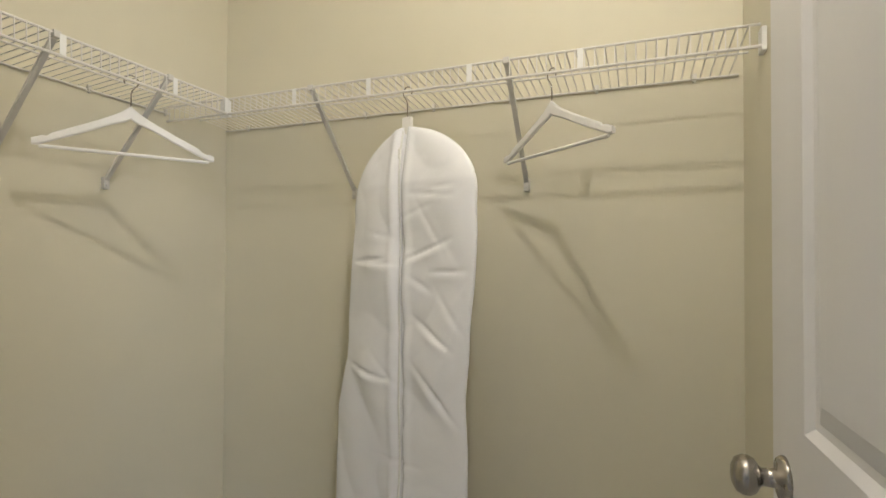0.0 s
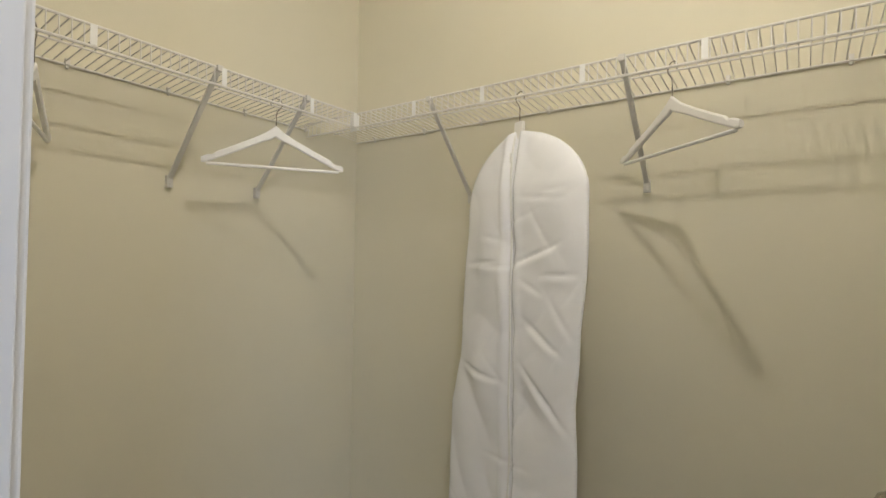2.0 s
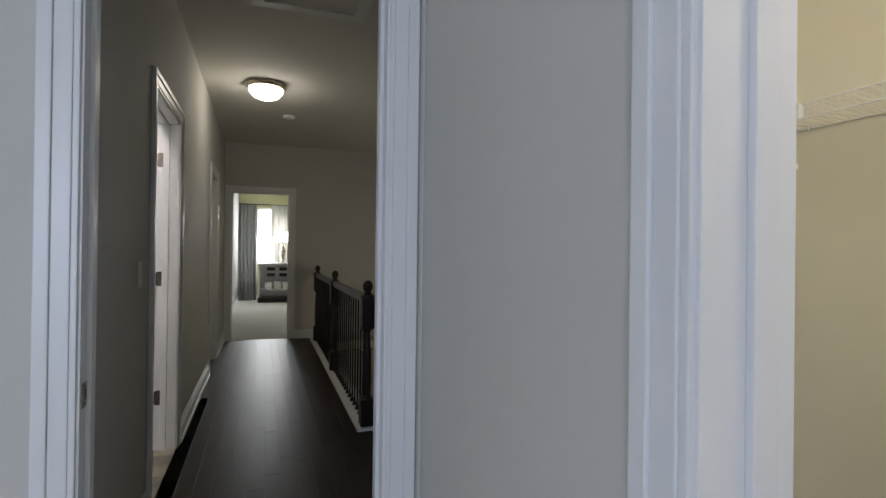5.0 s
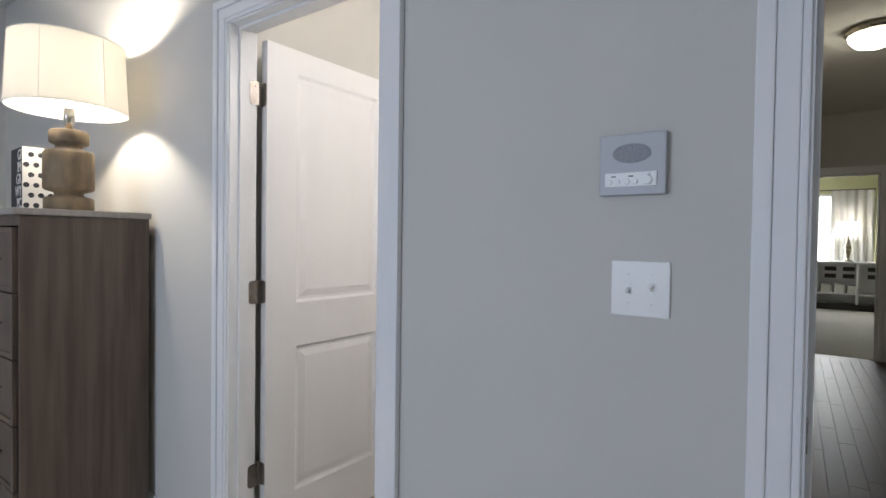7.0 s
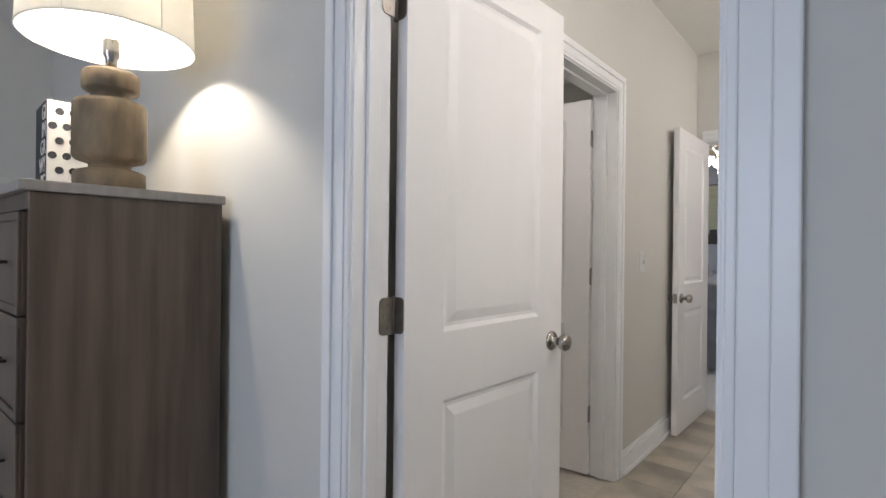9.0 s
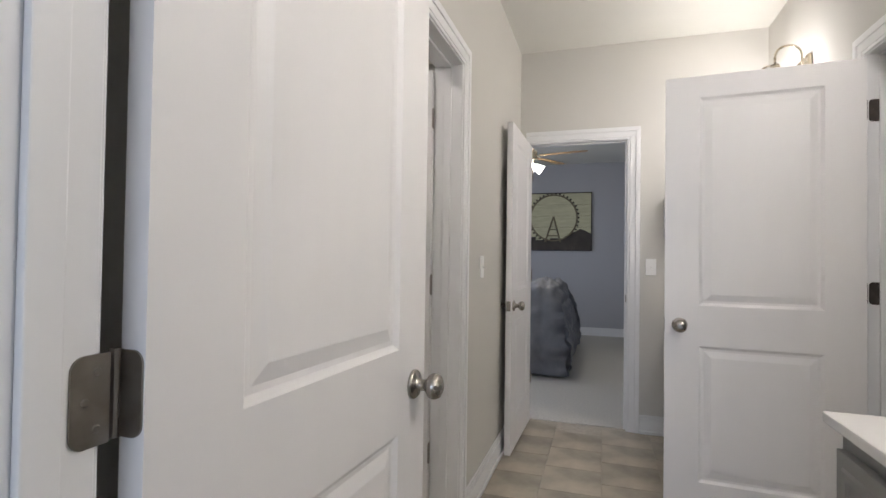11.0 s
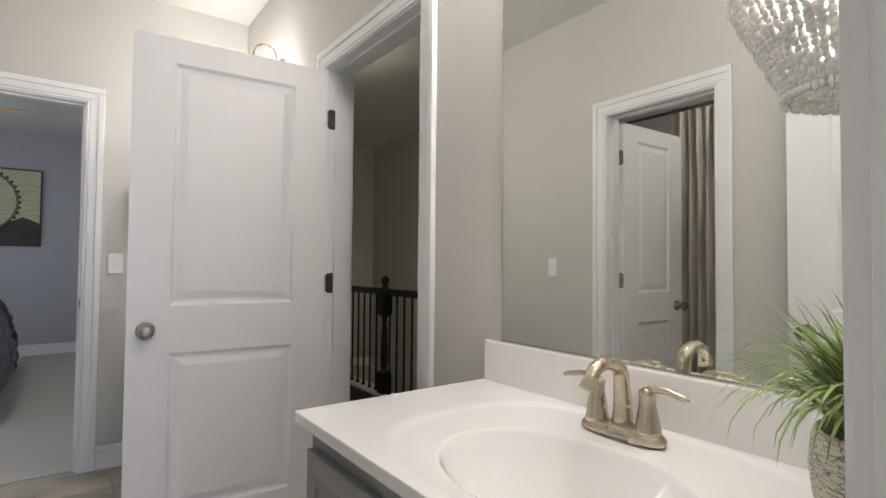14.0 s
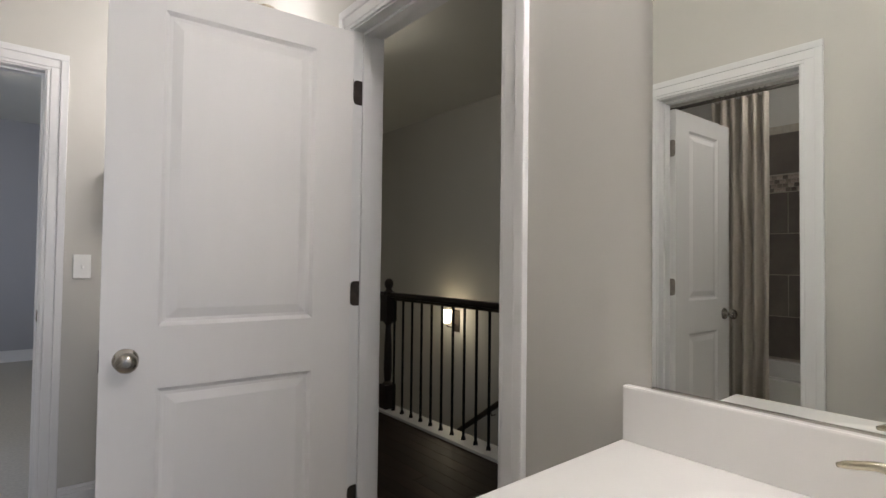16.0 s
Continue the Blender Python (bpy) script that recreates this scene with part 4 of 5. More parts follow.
part("lift_rod", tb([(0, -0.022, 0.015), (0, -0.024, 0.062), (0, -0.024, 0.068)], [0.0028, 0.0028, 0.006], 8), CHAMP, fa)
for s in (-1, 1):
    h = part("handle_post", lathe(bmesh.new(), [(0, 0.01), (0.024, 0.012), (0.0225, 0.022), (0.0165, 0.055), (0.0135, 0.078), (0.0145, 0.081), (0.0145, 0.09), (0.009, 0.094), (0, 0.095)], 20, Matrix.Translation((s * 0.052, 0, 0))), CHAMP, fa, "", True)
    part("lever", tb([(s * 0.05, 0, 0.088), (s * 0.066, 0.001, 0.096), (s * 0.09, 0.003, 0.097), (s * 0.118, 0.005, 0.091), (s * 0.128, 0.006, 0.088)], [0.010, 0.0075, 0.006, 0.0055, 0.003], 10), CHAMP, h, "", True)

mir = base("wall_mirror", Matrix(), "large frameless wall mirror above the vanity", "mirror")
part("glass", bx(-0.006, -0.001, 0.125, 1.05, 0.966, 2.1), MIRROR, mir)
part("bottom_channel", bx(-0.009, -0.0005, 0.125, 1.05, 0.9622, 0.9665, 0.0008), CHROME, mir)

# plant
PX, PY = -0.207, 0.215
plant = base("potted_plant", pose(PX, PY, ZT + 0.0005), "artificial grass plant in a crackled grey pot", "plant")
part("pot", lathe(bmesh.new(), [(0, 0), (0.055, 0), (0.064, 0.008), (0.076, 0.045), (0.08, 0.08), (0.077, 0.115), (0.073, 0.125), (0.069, 0.125), (0.071, 0.105), (0.0, 0.103)], 40), POT, plant, "round pot with a crackled bark pattern", True)
part("soil", lathe(bmesh.new(), [(0, 0.1035), (0.069, 0.1035), (0.05, 0.112), (0, 0.115)], 24), SOIL, plant)
rng = random.Random(5)
# inner blades are coloured darker to stand for shade between the stems
for nm, mt, count in (("grass_blades", LEAF, 330), ("pale_blades", LEAFPALE, 70), ("inner_blades", LEAFSHADED, 140)):
    b = bmesh.new()
    for i in range(count):
        a = rng.uniform(0, 2 * math.pi)
        r0 = rng.uniform(0, 0.05)
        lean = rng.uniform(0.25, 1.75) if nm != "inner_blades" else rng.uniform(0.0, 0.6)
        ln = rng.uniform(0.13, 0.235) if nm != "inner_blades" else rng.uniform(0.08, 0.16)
        wd = rng.uniform(0.0017, 0.0038)
        p = Vector((r0 * math.cos(a), r0 * math.sin(a), 0.105))
        ang, a2 = 0.12 + lean * 0.25, a + rng.uniform(-0.5, 0.5)
        prev = None
        for k in range(9):
            f = k / 8
            side = Vector((-math.sin(a2), math.cos(a2), 0)) * wd * (1 - f ** 2.2) * (0.7 + 0.6 * min(1, f * 4))
            q = (b.verts.new(p - side), b.verts.new(p + Vector((0, 0, 0.0012)) * (1 - f)), b.verts.new(p + side))
            if prev:
                b.faces.new((prev[0], prev[1], q[1], q[0]))
                b.faces.new((prev[1], prev[2], q[2], q[1]))
            prev = q
            d = Vector((math.cos(a2) * math.sin(ang), math.sin(a2) * math.sin(ang), math.cos(ang)))
            p = p + d * ln / 8
            p.x = min(p.x, 0.19)
            p.y = max(p.y, -0.088)
            ang += lean * 0.26 * (0.4 + f)
    o = part(nm, b, mt, plant, "long thin drooping green blades", True)
    o["kind"] = "stuff"

# beaded chandelier
CHX, CHY = -0.345, 0.218
ch = base("beaded_chandelier", pose(CHX, CHY, 0), "white shell bead chandelier hanging over the vanity", "chandelier")
ico = bmesh.new()
bmesh.ops.create_icosphere(ico, subdivisions=1, radius=1.0)
IV = [v.co.copy() for v in ico.verts]
IF = [[v.index for v in f.verts] for f in ico.faces]
ico.free()


chip = random.Random(21)


def beads(name, strands, mt, parent, label):
    vs, fs = [], []
    for pts, r in strands:
        for p in pts:
            o_ = len(vs)
            # chips of uneven size and tilt
            turn = Matrix.Rotation(chip.uniform(0, 6.3), 3, "Z") @ Matrix.Rotation(chip.uniform(-0.5, 0.5), 3, "X")
            sx, sy, sz = r * chip.uniform(0.75, 1.3), r * chip.uniform(0.55, 0.95), r * chip.uniform(0.8, 1.25)
            at = Vector(p) + Vector((chip.uniform(-1, 1), chip.uniform(-1, 1), chip.uniform(-1, 1))) * r * 0.13
            vs += [tuple(at + turn @ Vector((sx * v.x, sy * v.y, sz * v.z))) for v in IV]
            fs += [[o_ + i for i in f] for f in IF]
    me = bpy.data.meshes.new(name)
    me.from_pydata(vs, [], fs)
    me.materials.append(mt)
    me.polygons.foreach_set("use_smooth", [True] * len(me.polygons))
    o = new(name, me)
    o.parent = parent
    return tagged(o, label, kind="stuff")


RT, ZR = 0.118, 1.45
st_ = []
for i in range(54):
    a = 2 * math.pi * i / 54
    c, s = math.cos(a), math.sin(a)
    pts = []
    for k in range(21):
        f = k / 20
        r = 0.118 + (0.058 - 0.118) * f
        pts.append((r * c, r * s, ZR - 0.01 - 0.106 * f))
    st_.append((pts, 0.0060))
    st_.append(([((0.062 - 0.0095 * k) * c, (0.062 - 0.0095 * k) * s, ZR - 0.119 - 0.0025 * k) for k in range(6)], 0.0055))
    st_.append(([((0.118 + 0.004 * (k % 2)) * c, 0.118 * s, ZR + 0.014 + 0.0125 * k) for k in range(6)], 0.0062))
    st_.append(([((0.112 - 0.082 * (k / 24) ** 0.6) * c, (0.112 - 0.082 * (k / 24) ** 0.6) * s, ZR + 0.092 + 0.3 * k / 24) for k in range(25)], 0.006))
beads("bead_strands", st_, BEAD, ch, "dense strings of white wooden beads")
for z in (ZR, ZR + 0.085):
    part("hoop", tb([(RT * math.cos(2 * math.pi * i / 40), RT * math.sin(2 * math.pi * i / 40), z) for i in range(41)], 0.004, 6), HANGER, ch)
part("stem", tb([(0, 0, ZR + 0.38), (0, 0, 2.72)], 0.004, 8), CHAMP, ch)
ch.scale = (0.84, 0.84, 1.0)
part("canopy", lathe(bmesh.new(), [(0, 2.7), (0.02, 2.7), (0.055, 2.725), (0.06, 2.739), (0, 2.739)], 24), CHAMP, ch, "", True)

# second vanity, by the guest doorway
van2 = base("vanity_cabinet", Matrix(), "grey painted vanity cabinet beside the guest doorway", "vanity")
part("carcass", bx(-0.52, -0.003, 2.76, 3.508, 0.1, 0.83, 0.002), GREYCAB, van2)
part("toe_kick", bx(-0.45, -0.01, 2.76, 3.505, 0.0, 0.1), GREYCAB, van2)
for y0, y1 in ((2.775, 3.13), (3.145, 3.5)):
    cab_front("drawer_front", van2, y0, y1, 0.66, 0.8, ((y0 + y1) / 2, 0.73))
    cab_front("cabinet_door", van2, y0, y1, 0.13, 0.64, (y1 - 0.03, 0.58))
top2 = base("bathroom_worktop", Matrix(), "white moulded vanity top beside the guest doorway", "worktop")
part("surface", bx(-0.56, -0.002, 2.745, 3.508, 0.832, 0.857, 0.004), MARBLE, top2)
part("side_splash", bx(-0.54, -0.002, 3.488, 3.508, 0.857, 0.96, 0.003), MARBLE, top2)
part("backsplash", bx(-0.022, -0.002, 2.745, 3.488, 0.857, 0.96, 0.003), MARBLE, top2)
# towel ring and shelf frame on the end wall
rk = base("wall_frame", pose(-0.46, 3.507, 1.49), "small white framed shadow box on the bathroom wall", "frame")
for x0, x1, z0, z1 in ((-0.17, -0.155, -0.13, 0.13), (0.155, 0.17, -0.13, 0.13), (-0.155, 0.155, -0.13, -0.115), (-0.155, 0.155, 0.115, 0.13)):
    part("frame_side", bx(x0, x1, -0.06, 0, z0, z1, 0.002), TRIM, rk)
part("backing", bx(-0.155, 0.155, -0.008, 0, -0.115, 0.115), PICBRN, rk)

# vanity lights
def vanity_light(y0, ys, z):
    root = base("vanity_light", pose(0, y0, z), "brushed nickel vanity light with curled arms and lit glass shades", "light fixture")
    w = max(abs(k) for k in ys) + 0.06
    part("backplate", bx(-0.022, -0.001, -w, w, -0.05, 0.05, 0.008), CHAMP, root)
    for k in ys:
        arc = [(-0.02, k - 0.0, 0.0)] + [(-0.085 + 0.062 * math.cos(radians(a)), k + 0.0, 0.075 + 0.055 * math.sin(radians(a))) for a in range(0, 181, 18)] + [(-0.147, k, 0.03)]
        arm = part("arm", tb(arc, 0.006, 8), CHAMP, root, "curled nickel arm", True)
        part("cup", lathe(bmesh.new(), [(0, 0.03), (0.02, 0.03), (0.026, 0.005), (0.02, 0.0), (0, 0.0)], 16, Matrix.Translation((-0.147, k, 0.0))), CHAMP, arm, "", True)
        part("glass_shade", lathe(bmesh.new(), [(0.026, 0.0), (0.045, -0.05), (0.058, -0.11), (0.055, -0.11), (0.024, -0.002)], 20, Matrix.Translation((-0.147, k, 0.0))), GLASS, arm, "", True).visible_shadow = False
    return root


vanity_light(3.0, (-0.14, 0.16), 2.235)
vanity_light(0.62, (-0.28, 0.0, 0.28), 2.4)

# tub room
tub = base("bathtub", pose(-3.4, 0.12, 0), "white enamel bathtub with a straight apron", "bathtub")
b = bmesh.new()
for x0, x1, y0, y1 in ((0, 0.76, 0, 0.09), (0, 0.76, 2.2, 2.3), (0, 0.07, 0.09, 2.2), (0.68, 0.76, 0.09, 2.2)):
    box(b, x0, x1, y0, y1, 0, 0.5, 0.012)
box(b, 0.07, 0.68, 0.09, 2.2, 0.0, 0.12)
part("shell", b, TUB, tub)
wt = structure(part("wall_tile_backing", bx(-3.4, -3.394, 0.12, 2.42, 0.5, 2.235), GROUT), "brown tiled wall behind the tub", "wall")
tp = None
for j in range(5):
    for i in range(8):
        z = 0.52 + j * 0.305 + (0.135 if j >= 4 else 0)
        if tp is None:
            tp = part("tile", bx(-0.004, 0.004, -0.15, 0.15, 0, 0.3, 0.001), WALLTILE, wt)
            o = tp
        else:
            o = new("tile", tp.data)
            o.parent = wt
        o.location = (-3.392, 0.27 + i * 0.305 - (0.15 if j % 2 else 0), z)
mp_ = None
for j in range(4):
    for i in range(60):
        if mp_ is None:
            mp_ = part("mosaic_tile", bx(-0.003, 0.003, -0.016, 0.016, 0, 0.028), MOSAIC, wt)
            o = mp_
        else:
            o = new("mosaic_tile", mp_.data)
            o.parent = wt
        o.location = (-3.391, 0.14 + i * 0.036 + (0.018 if j % 2 else 0), 1.742 + j * 0.031)
rod = base("curtain_rod", Matrix(), "chrome shower curtain rod", "rod")
part("bar", tb([(-2.6, 0.12, 2.29), (-2.6, 3.5, 2.29)], 0.012, 12), CHROME, rod)
cur = base("shower_curtain", Matrix(), "taupe cloth shower curtain gathered in folds", "curtain")
b = bmesh.new()
prev = None
for i in range(121):
    f = i / 120
    y = 1.67 + 0.33 * f
    col = []
    for k in range(9):
        z = 0.22 + (2.27 - 0.22) * k / 8
        amp = 0.035 * (1 - 0.35 * k / 8)
        col.append(b.verts.new((-2.6 + amp * math.sin(f * 34 + 0.6 * math.sin(k * 0.5)) + 0.012 * math.sin(f * 17 + k), y, z)))
    if prev:
        for k in range(8):
            b.faces.new((prev[k], col[k], col[k + 1], prev[k + 1]))
    prev = col
co = part("cloth", b, LINEN, cur, "", True)
md = co.modifiers.new("thick", "SOLIDIFY")
md.thickness = 0.002
for i in range(10):
    y = 1.69 + 0.033 * i
    part("ring", tb([(-2.6 + 0.02 * math.cos(2 * math.pi * k / 16), y, 2.285 + 0.025 * math.sin(2 * math.pi * k / 16)) for k in range(17)], 0.002, 5), CHROME, cur)

# ---- hall ----
lt = base("ceiling_light", pose(0.64, 3.4, H), "flush ceiling light with a lit frosted glass bowl", "light fixture")
part("pan", lathe(bmesh.new(), [(0, -0.001), (0.17, -0.001), (0.17, -0.03), (0.155, -0.045), (0, -0.045)], 36), CHAMP, lt, "", True)
part("bowl", lathe(bmesh.new(), [(0.15, -0.046), (0.145, -0.075), (0.11, -0.115), (0.05, -0.138), (0, -0.142)], 32), DOME, lt, "frosted glass bowl", True).visible_shadow = False
sd = base("smoke_detector", pose(0.88, 4.45, H), "round white smoke detector on the ceiling", "smoke detector")
part("body", lathe(bmesh.new(), [(0, -0.001), (0.065, -0.001), (0.065, -0.02), (0.045, -0.036), (0, -0.038)], 24), PLASTIC, sd, "", True)
hatch = base("attic_hatch", Matrix(), "white framed attic hatch in the hall ceiling", "hatch", kind="structure")
for x0, x1, y0, y1 in ((0.55, 0.62, 1.05, 1.85), (1.15, 1.22, 1.05, 1.85), (0.62, 1.15, 1.05, 1.12), (0.62, 1.15, 1.78, 1.85)):
    part("trim", bx(x0, x1, y0, y1, H - 0.016, H - 0.001, 0.003), TRIM, hatch)
part("panel", bx(0.62, 1.15, 1.12, 1.78, H - 0.006, H - 0.001), CEIL, hatch)

curb = structure(part("curb", bx(1.27, 1.44, 2.15, 6.02, -0.19, 0.02, 0.004), TRIM), "white painted skirt board under the stair rail", "trim")
structure(part("landing_trim", bx(1.44, 1.52, 2.15, 2.2, -0.19, 0.02, 0.004), TRIM), "white painted landing edge by the newel", "trim")
rail = base("stair_railing", Matrix(), "dark wood handrail with black iron balusters along the hall", "railing")
RXX = 1.345
NEWEL = [(0, 0), (0.046, 0), (0.046, 0.19), (0.04, 0.2), (0.026, 0.215), (0.03, 0.24), (0.034, 0.3), (0.03, 0.5), (0.024, 0.62), (0.022, 0.66), (0.034, 0.675), (0.046, 0.69), (0.046, 0.9), (0.05, 0.905), (0.05, 0.925), (0.03, 0.935), (0.022, 0.95), (0.03, 0.962), (0.037, 0.985), (0.034, 1.01), (0.018, 1.03), (0, 1.035)]
for y in (2.23, 3.98, 5.78):
    b = lathe(bmesh.new(), NEWEL, 20, Matrix.Translation((RXX, y, 0.02)))
    box(b, RXX - 0.048, RXX + 0.048, y - 0.048, y + 0.048, 0.02, 0.21, 0.004)
    box(b, RXX - 0.048, RXX + 0.048, y - 0.048, y + 0.048, 0.71, 0.925, 0.004)
    part("newel_post", b, ESPRESSO, rail, "turned espresso newel with a ball finial")
for y0, y1 in ((2.278, 3.932), (4.028, 5.732), (5.828, 6.13)):
    b = bx(RXX - 0.03, RXX + 0.03, y0, y1, 0.905, 0.945, 0.012)
    box(b, RXX - 0.02, RXX + 0.02, y0, y1, 0.885, 0.906, 0.003)
    part("handrail", b, ESPRESSO, rail)
bp = None
y = 2.36
while y < 5.75:
    if abs(y - 3.98) > 0.06:
        if bp is None:
            b = bx(-0.0065, 0.0065, -0.0065, 0.0065, 0.02, 0.89)
            lathe(b, [(0, 0.02), (0.021, 0.02), (0.02, 0.028), (0.011, 0.05), (0, 0.05)], 4)
            bp = part("baluster", b, IRON, rail)
            o = bp
        else:
            o = new("baluster", bp.data)
            o.parent = rail
        o.location = (RXX, y, 0)
    y += 0.118
# stairs down
stairs = base("staircase", Matrix(), "dark wood stairs going down beside the railing", "stairs", kind="structure")
for i in range(13):
    y0 = 2.2 + i * 0.265
    part("tread", bx(1.44, 2.4, y0 - 0.02, y0 + 0.27, -0.19 * (i + 1) - 0.03, -0.19 * (i + 1), 0.004), WOOD, stairs)
    part("riser", bx(1.44, 2.4, y0 - 0.004, y0 + 0.012, -0.19 * (i + 1), -0.19 * i - (0.03 if i else 0.006)), TRIM, stairs)
wr = base("wall_handrail", Matrix(), "dark wood handrail sloping down the stairwell wall", "handrail")
part("rail", tb([(2.33, 2.3, 0.95), (2.33, 5.4, 0.95 - 3.1 * 0.717)], 0.026, 10), ESPRESSO, wr)
for y in (2.6, 3.8, 5.0):
    z = 0.95 - (y - 2.3) * 0.717
    part("rail_bracket", tb([(2.4, y, z - 0.06), (2.35, y, z - 0.06), (2.33, y, z - 0.02)], 0.006, 6), BRONZE, wr)
scn = base("wall_sconce", pose(2.4, 4.35, 0.62), "lit wall sconce with a glass shade in the stairwell", "sconce")
part("backplate", bx(-0.012, 0, -0.05, 0.05, -0.12, 0.1, 0.004), BRONZE, scn)
part("arm", tb([(-0.01, 0, -0.05), (-0.07, 0, -0.07), (-0.12, 0, -0.06), (-0.13, 0, -0.03)], 0.006, 8), BRONZE, scn)
part("glass", lathe(bmesh.new(), [(0.02, -0.03), (0.04, -0.01), (0.05, 0.06), (0.055, 0.1), (0.052, 0.1), (0.018, -0.028)], 18, Matrix.Translation((-0.13, 0, 0))), SCONCEGLASS, scn, "lit glass shade", True).visible_shadow = False

# ---- guest bedroom ----
pic = base("wall_picture", pose(-1.9, 8.1, 1.81), "wide picture of a big wheel over a dark skyline", "picture")
part("board", bx(-0.7, 0.7, -0.035, 0, -0.47, 0.47, 0.004), PICDARK, pic)
for k in range(5):
    part("plank", bx(-0.685, 0.685, -0.039, -0.034, -0.455 + 0.182 * k, -0.455 + 0.182 * k + 0.179), CREAM, pic)
WX, WZ, WR = 0.1, 0.06, 0.37
part("wheel_rim", tb([(WX + WR * math.cos(2 * math.pi * i / 60), -0.042, WZ + WR * math.sin(2 * math.pi * i / 60)) for i in range(61)], 0.013, 6), PICBRN, pic)
for i in range(38):
    a = 2 * math.pi * i / 38
    part("cabin", lathe(bmesh.new(), [(0, 0), (0.016, 0), (0.016, 0.006), (0, 0.006)], 10, Matrix.Translation((WX + (WR + 0.026) * math.cos(a), -0.04, WZ + (WR + 0.026) * math.sin(a))) @ Matrix.Rotation(radians(90), 4, "X")), PICDARK, pic)
b = bmesh.new()
for p, q, r in (((WX, WZ + 0.02), (WX - 0.13, -0.33), 0.015), ((WX, WZ + 0.02), (WX + 0.11, -0.33), 0.015), ((WX - 0.06, -0.13), (WX + 0.05, -0.13), 0.01), ((WX - 0.09, -0.23), (WX + 0.08, -0.23), 0.01)):
    tube(b, [(p[0], -0.044, p[1]), (q[0], -0.044, q[1])], r, 6)
part("wheel_stand", b, PICBRN, pic)
b = bmesh.new()
box(b, -0.69, 0.69, -0.048, -0.036, -0.46, -0.3)
hill = [(0.2, -0.3), (0.32, -0.22), (0.45, -0.16), (0.52, -0.12), (0.6, -0.15), (0.69, -0.2), (0.69, -0.3)]
v0 = [b.verts.new((x, -0.046, z)) for x, z in hill]
v1 = [b.verts.new((x, -0.036, z)) for x, z in hill]
b.faces.new(v0)
b.faces.new(v1)
for i in range(len(hill)):
    b.faces.new((v0[i], v0[(i + 1) % len(hill)], v1[(i + 1) % len(hill)], v1[i]))
for x, w, h in ((-0.6, 0.1, 0.06), (-0.45, 0.08, 0.03), (-0.3, 0.12, 0.05), (0.05, 0.16, 0.03)):
    box(b, x, x + w, -0.046, -0.036, -0.3, -0.3 + h)
part("skyline", b, PICDARK, pic)

bed = base("bed", pose(-1.47, 5.05, 0), "bed with a puffy grey-blue comforter hanging to the floor", "bed")
part("box_spring", bx(-2.0, -0.09, 0.1, 1.7, 0.12, 0.45, 0.03), LINEN, bed)
part("mattress", bx(-2.0, -0.09, 0.1, 1.7, 0.45, 0.78, 0.06), PAPER, bed)
for x, y in ((-1.9, 0.2), (-0.2, 0.2), (-1.9, 1.6), (-0.2, 1.6)):
    part("leg", bx(x - 0.03, x + 0.03, y - 0.03, y + 0.03, 0, 0.12), ESPRESSO, bed)
b = bmesh.new()
NXB, NYB = 110, 110
gr = []
for j in range(NYB + 1):
    row = []
    for i in range(NXB + 1):
        u, v = i / NXB, j / NYB
        # cloth coordinates: past the mattress edge it hangs
        sx, sy = -1.95 + 2.83 * u, -0.86 + 3.4 * v
        ox, oy = max(0, sx - (-0.06)), max(0, 0.06 - sy) + max(0, sy - 1.74)
        x, y = min(sx, -0.06), min(max(sy, 0.06), 1.74)
        hang = max(ox, oy)
        z = 0.9 - hang * 0.98
        out = 0.05 * min(1, hang * 5) + 0.24 * max(0, hang - 0.1) - 0.35 * max(0, hang - 0.62)
        nx_ = noise.noise(Vector((sx * 3.1, sy * 3.1, 2)))
        n2 = abs(noise.noise(Vector((sx * 7, sy * 7, 5))))
        # stitched squares pull the filling in
        stitch = min(abs((sx * 3.2) % 1 - 0.5), abs((sy * 3.2) % 1 - 0.5))
        puff = 0.075 * nx_ + 0.06 * n2 - 0.03 * math.exp(-((0.5 - stitch) if stitch > 0.25 else stitch) / 0.06)
        if ox > 0:
            x += out + puff * 0.9
        if oy > 0:
            y += (out + puff * 0.9) * (-1 if sy < 0.5 else 1)
        z += puff * (1.3 if hang == 0 else 0.3)
        row.append(b.verts.new((x, y, max(0.02 + 0.02 * abs(nx_), z))))
    gr.append(row)
for j in range(NYB):
    for i in range(NXB):
        b.faces.new((gr[j][i], gr[j][i + 1], gr[j + 1][i + 1], gr[j + 1][i]))
part("comforter", b, QUILT, bed, "puffy crumpled grey-blue comforter", True)

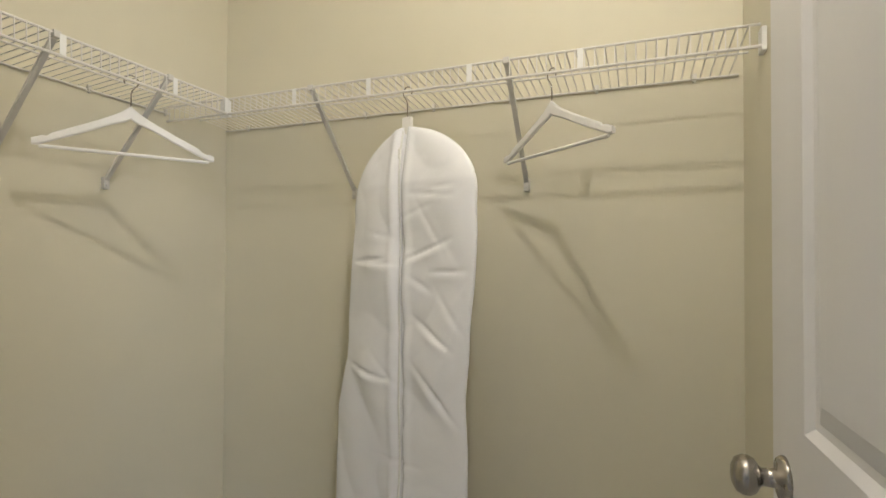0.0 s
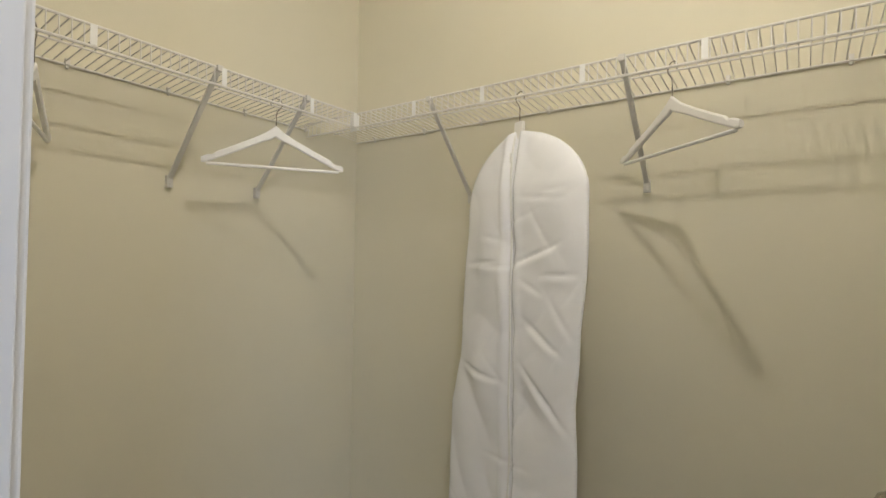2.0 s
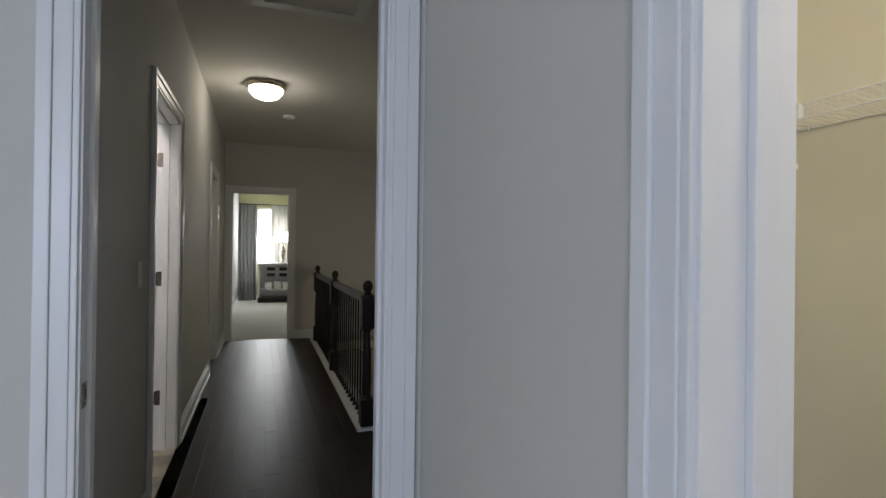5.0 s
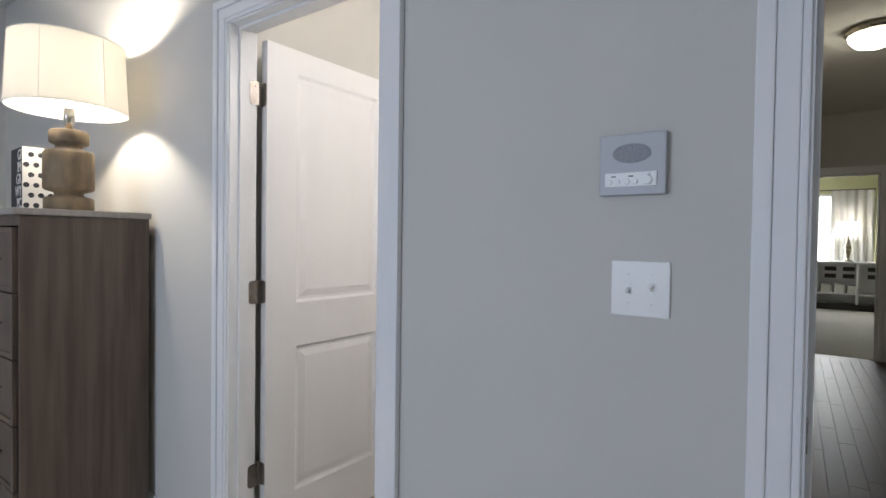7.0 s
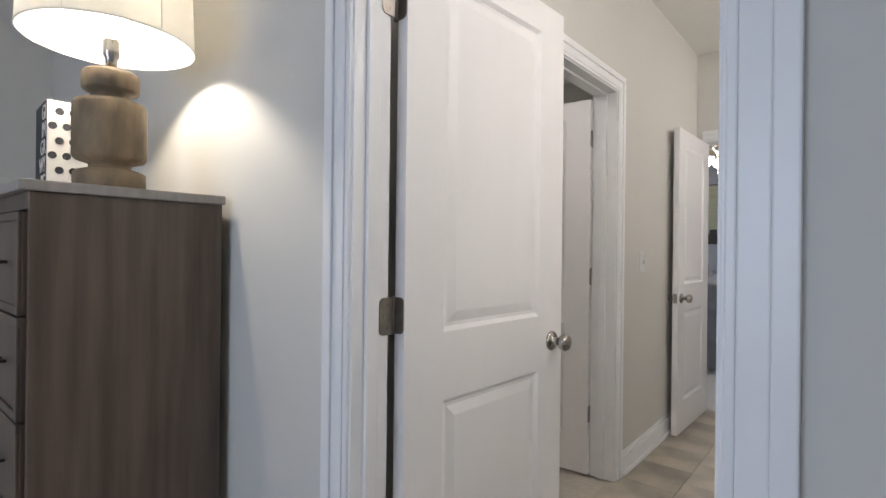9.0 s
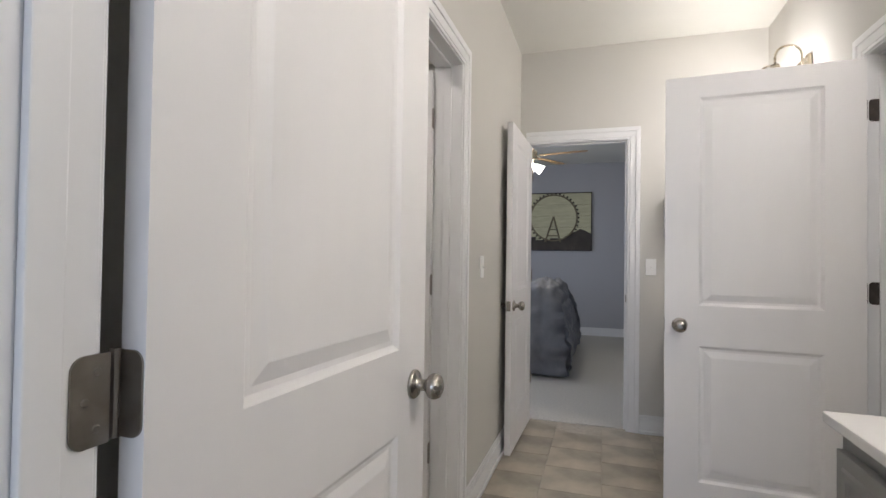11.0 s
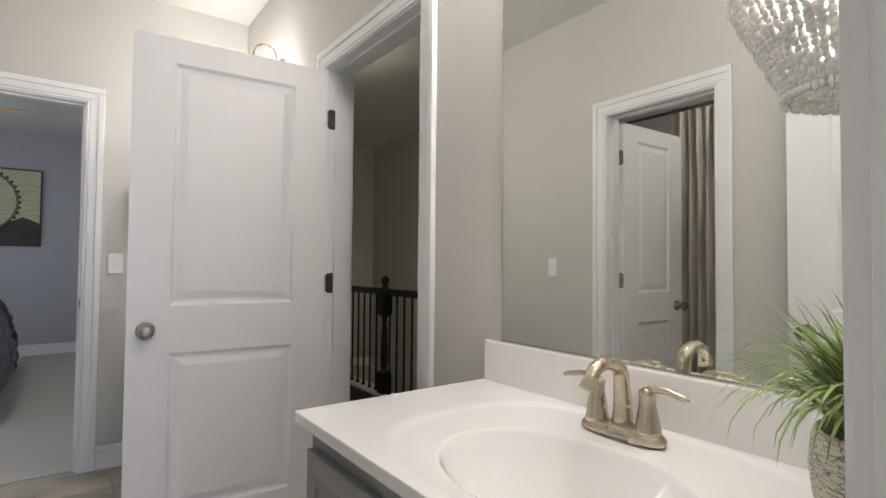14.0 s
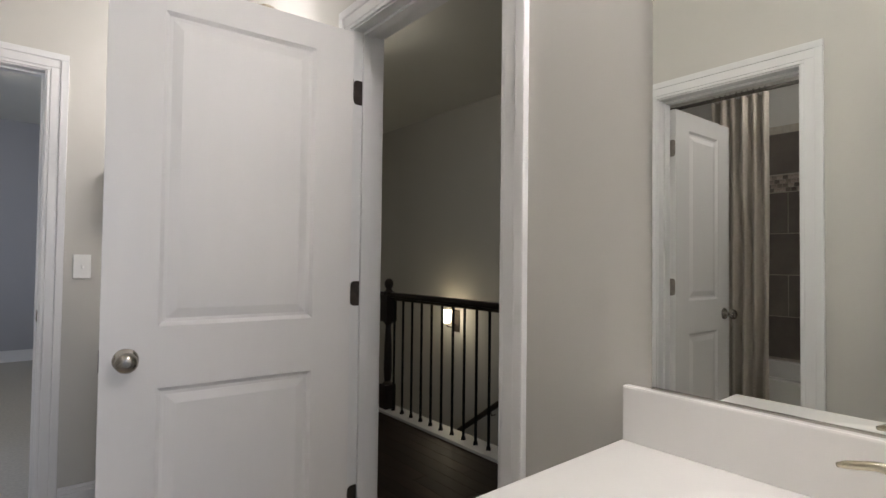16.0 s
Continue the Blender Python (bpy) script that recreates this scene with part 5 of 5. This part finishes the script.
fan = base("ceiling_fan", pose(-1.84, 5.45, H - 0.12), "ceiling fan with oak blades and lit frosted glass shades", "ceiling fan")
part("rod", tb([(0, 0, 0.119), (0, 0, -0.2)], 0.013, 12), CHAMP, fan)
part("motor", lathe(bmesh.new(), [(0, -0.17), (0.06, -0.18), (0.1, -0.21), (0.1, -0.27), (0.06, -0.31), (0.04, -0.36), (0, -0.37)], 28), CHAMP, fan, "", True)
for i in range(5):
    a = 72 * i - 12
    b = bmesh.new()
    pts = [(0.14, -0.045), (0.3, -0.06), (0.5, -0.068), (0.62, -0.06), (0.66, -0.03), (0.66, 0.03), (0.62, 0.06), (0.5, 0.068), (0.3, 0.06), (0.14, 0.045)]
    lo = [b.verts.new((x, y, -0.262 + 0.12 * y)) for x, y in pts]
    hi = [b.verts.new((x, y, -0.255 + 0.12 * y)) for x, y in pts]
    b.faces.new(lo)
    b.faces.new(hi)
    for k in range(len(pts)):
        b.faces.new((lo[k], lo[(k + 1) % len(pts)], hi[(k + 1) % len(pts)], hi[k]))
    bl = part("blade", b, FANWOOD, fan, "oak-coloured blade")
    bl.rotation_euler.z = radians(a)
    ir = part("blade_iron", bx(0.08, 0.2, -0.02, 0.02, -0.27, -0.264, 0.002), CHAMP, bl)
for i in range(4):
    a = radians(90 * i + 20)
    m = Matrix.Translation((0.07 * math.cos(a), 0.07 * math.sin(a), -0.36)) @ Matrix.Rotation(a, 4, "Z") @ Matrix.Rotation(radians(125), 4, "Y")
    part("glass_shade", lathe(bmesh.new(), [(0.012, 0.0), (0.03, 0.02), (0.045, 0.06), (0.058, 0.1), (0.055, 0.1), (0.01, 0.004)], 18, m), BULB, fan, "lit frosted glass shade", True).visible_shadow = False
for k in (-0.03, 0.03):
    part("pull_chain", tb([(k, 0, -0.36), (k, 0, -0.6)], 0.0015, 5), CHROME, fan)
    part("pull_knob", lathe(bmesh.new(), [(0, -0.63), (0.008, -0.62), (0.006, -0.6), (0, -0.6)], 10, Matrix.Translation((k, 0, 0))), BRONZE, fan)

# ---- far room ----
for x0, x1 in ((0.09, 0.48), (0.82, 1.5)):
    c = base("window_curtain", Matrix(), "long grey curtain beside the far window", "curtain", "far room curtains")
    b = bmesh.new()
    prev = None
    for i in range(49):
        f = i / 48
        col = [b.verts.new((x0 + (x1 - x0) * f, 11.78 + 0.03 * math.sin(f * 30 + 0.4 * k), 0.02 + 2.33 * k / 6)) for k in range(7)]
        if prev:
            for k in range(6):
                b.faces.new((prev[k], col[k], col[k + 1], prev[k + 1]))
        prev = col
    o = part("cloth", b, GCURT if x0 < 0.5 else PAPER, c, "", True)
    o.modifiers.new("thick", "SOLIDIFY").thickness = 0.004
cr_ = base("curtain_rod", Matrix(), "dark curtain rod above the far window", "rod")
part("bar", tb([(0.07, 11.78, 2.36), (1.5, 11.78, 2.36)], 0.012, 10), BRONZE, cr_)
sbd = base("sideboard", pose(0.52, 11.3, 0), "pale grey sideboard with open fretwork front", "sideboard")
part("top", bx(0, 1.4, 0, 0.42, 0.9, 0.94, 0.004), TRIM, sbd)
part("plinth", bx(0, 1.4, 0.02, 0.42, 0, 0.12), ESPRESSO, sbd)
for x in (0.0, 0.68, 1.36):
    part("upright", bx(x, x + 0.04, 0, 0.42, 0.12, 0.9, 0.002), TRIM, sbd)
part("back", bx(0.04, 1.36, 0.38, 0.42, 0.12, 0.9), TRIM, sbd)
part("shelf", bx(0.04, 1.36, 0.0, 0.38, 0.3, 0.33), TRIM, sbd)
for x in (0.3, 0.58, 0.95):
    for z in (0.62, 0.76):
        part("dark_panel", bx(x - 0.1, x + 0.08, 0.0, 0.012, z, z + 0.08, 0.003), ESPRESSO, sbd)
for i, x in enumerate((0.16, 0.36, 0.56)):
    o = part("storage_box", bx(0.52 + x, 0.52 + x + 0.15, 11.33, 11.6, 0.331, 0.47 + 0.03 * (i % 2), 0.006), PAPER)
    tagged(o, "white box on the sideboard shelf", "box", "sideboard boxes")
tl = base("table_lamp", pose(1.08, 11.5, 0.9405), "small table lamp with a pale shade on the sideboard", "lamp")
part("base", lathe(bmesh.new(), [(0, 0), (0.07, 0), (0.07, 0.02), (0.02, 0.04), (0.05, 0.16), (0.06, 0.26), (0.02, 0.4), (0.012, 0.52), (0, 0.52)], 20), CHAMP, tl, "", True)
part("shade", lathe(bmesh.new(), [(0.155, 0.5), (0.13, 0.76), (0.128, 0.76), (0.153, 0.5)], 28), SHADE, tl, "", True)

# ---- floor pieces ----
proto = None
rng = random.Random(3)
for row, x0 in enumerate(np.arange(-1.645, 0.0, 0.31)):
    off = 0.155 if row % 2 else 0.0
    for k in range(-1, 12):
        y0 = 3.509 - 0.31 * (k + 1) + off
        if y0 < -0.02 or y0 + 0.31 > 3.66:
            continue
        if proto is None:
            proto = part("tile", bx(-0.1535, 0.1535, -0.1535, 0.1535, -0.008, 0.0, 0.0015), TILE, floor_bath)
            o = proto
        else:
            o = new("tile", proto.data)
            o.parent = floor_bath
        o.location = (x0 + 0.155, y0 + 0.155, 0)
proto = {}
for i in range(25):
    x = 0.128 + 0.0883 * i + 0.044
    y = 0.06 - rng.uniform(0, 0.8)
    end = 6.17 if x < 1.27 else 2.18
    start = 0.06 if x < 1.06 else 0.33
    while y < end:
        ln = rng.choice((0.7, 0.95, 1.2))
        a, c = max(y, start), min(y + ln, end)
        if c - a > 0.05:
            key = round(c - a, 3)
            if key not in proto:
                proto[key] = mesh_of("plank", bx(-0.0435, 0.0435, -(c - a) / 2 + 0.0006, (c - a) / 2 - 0.0006, -0.009, 0.0, 0.001), WOOD)
            o = new("plank", proto[key])
            o.parent = floor_hall
            o.location = (x, (a + c) / 2, 0)
        y += ln
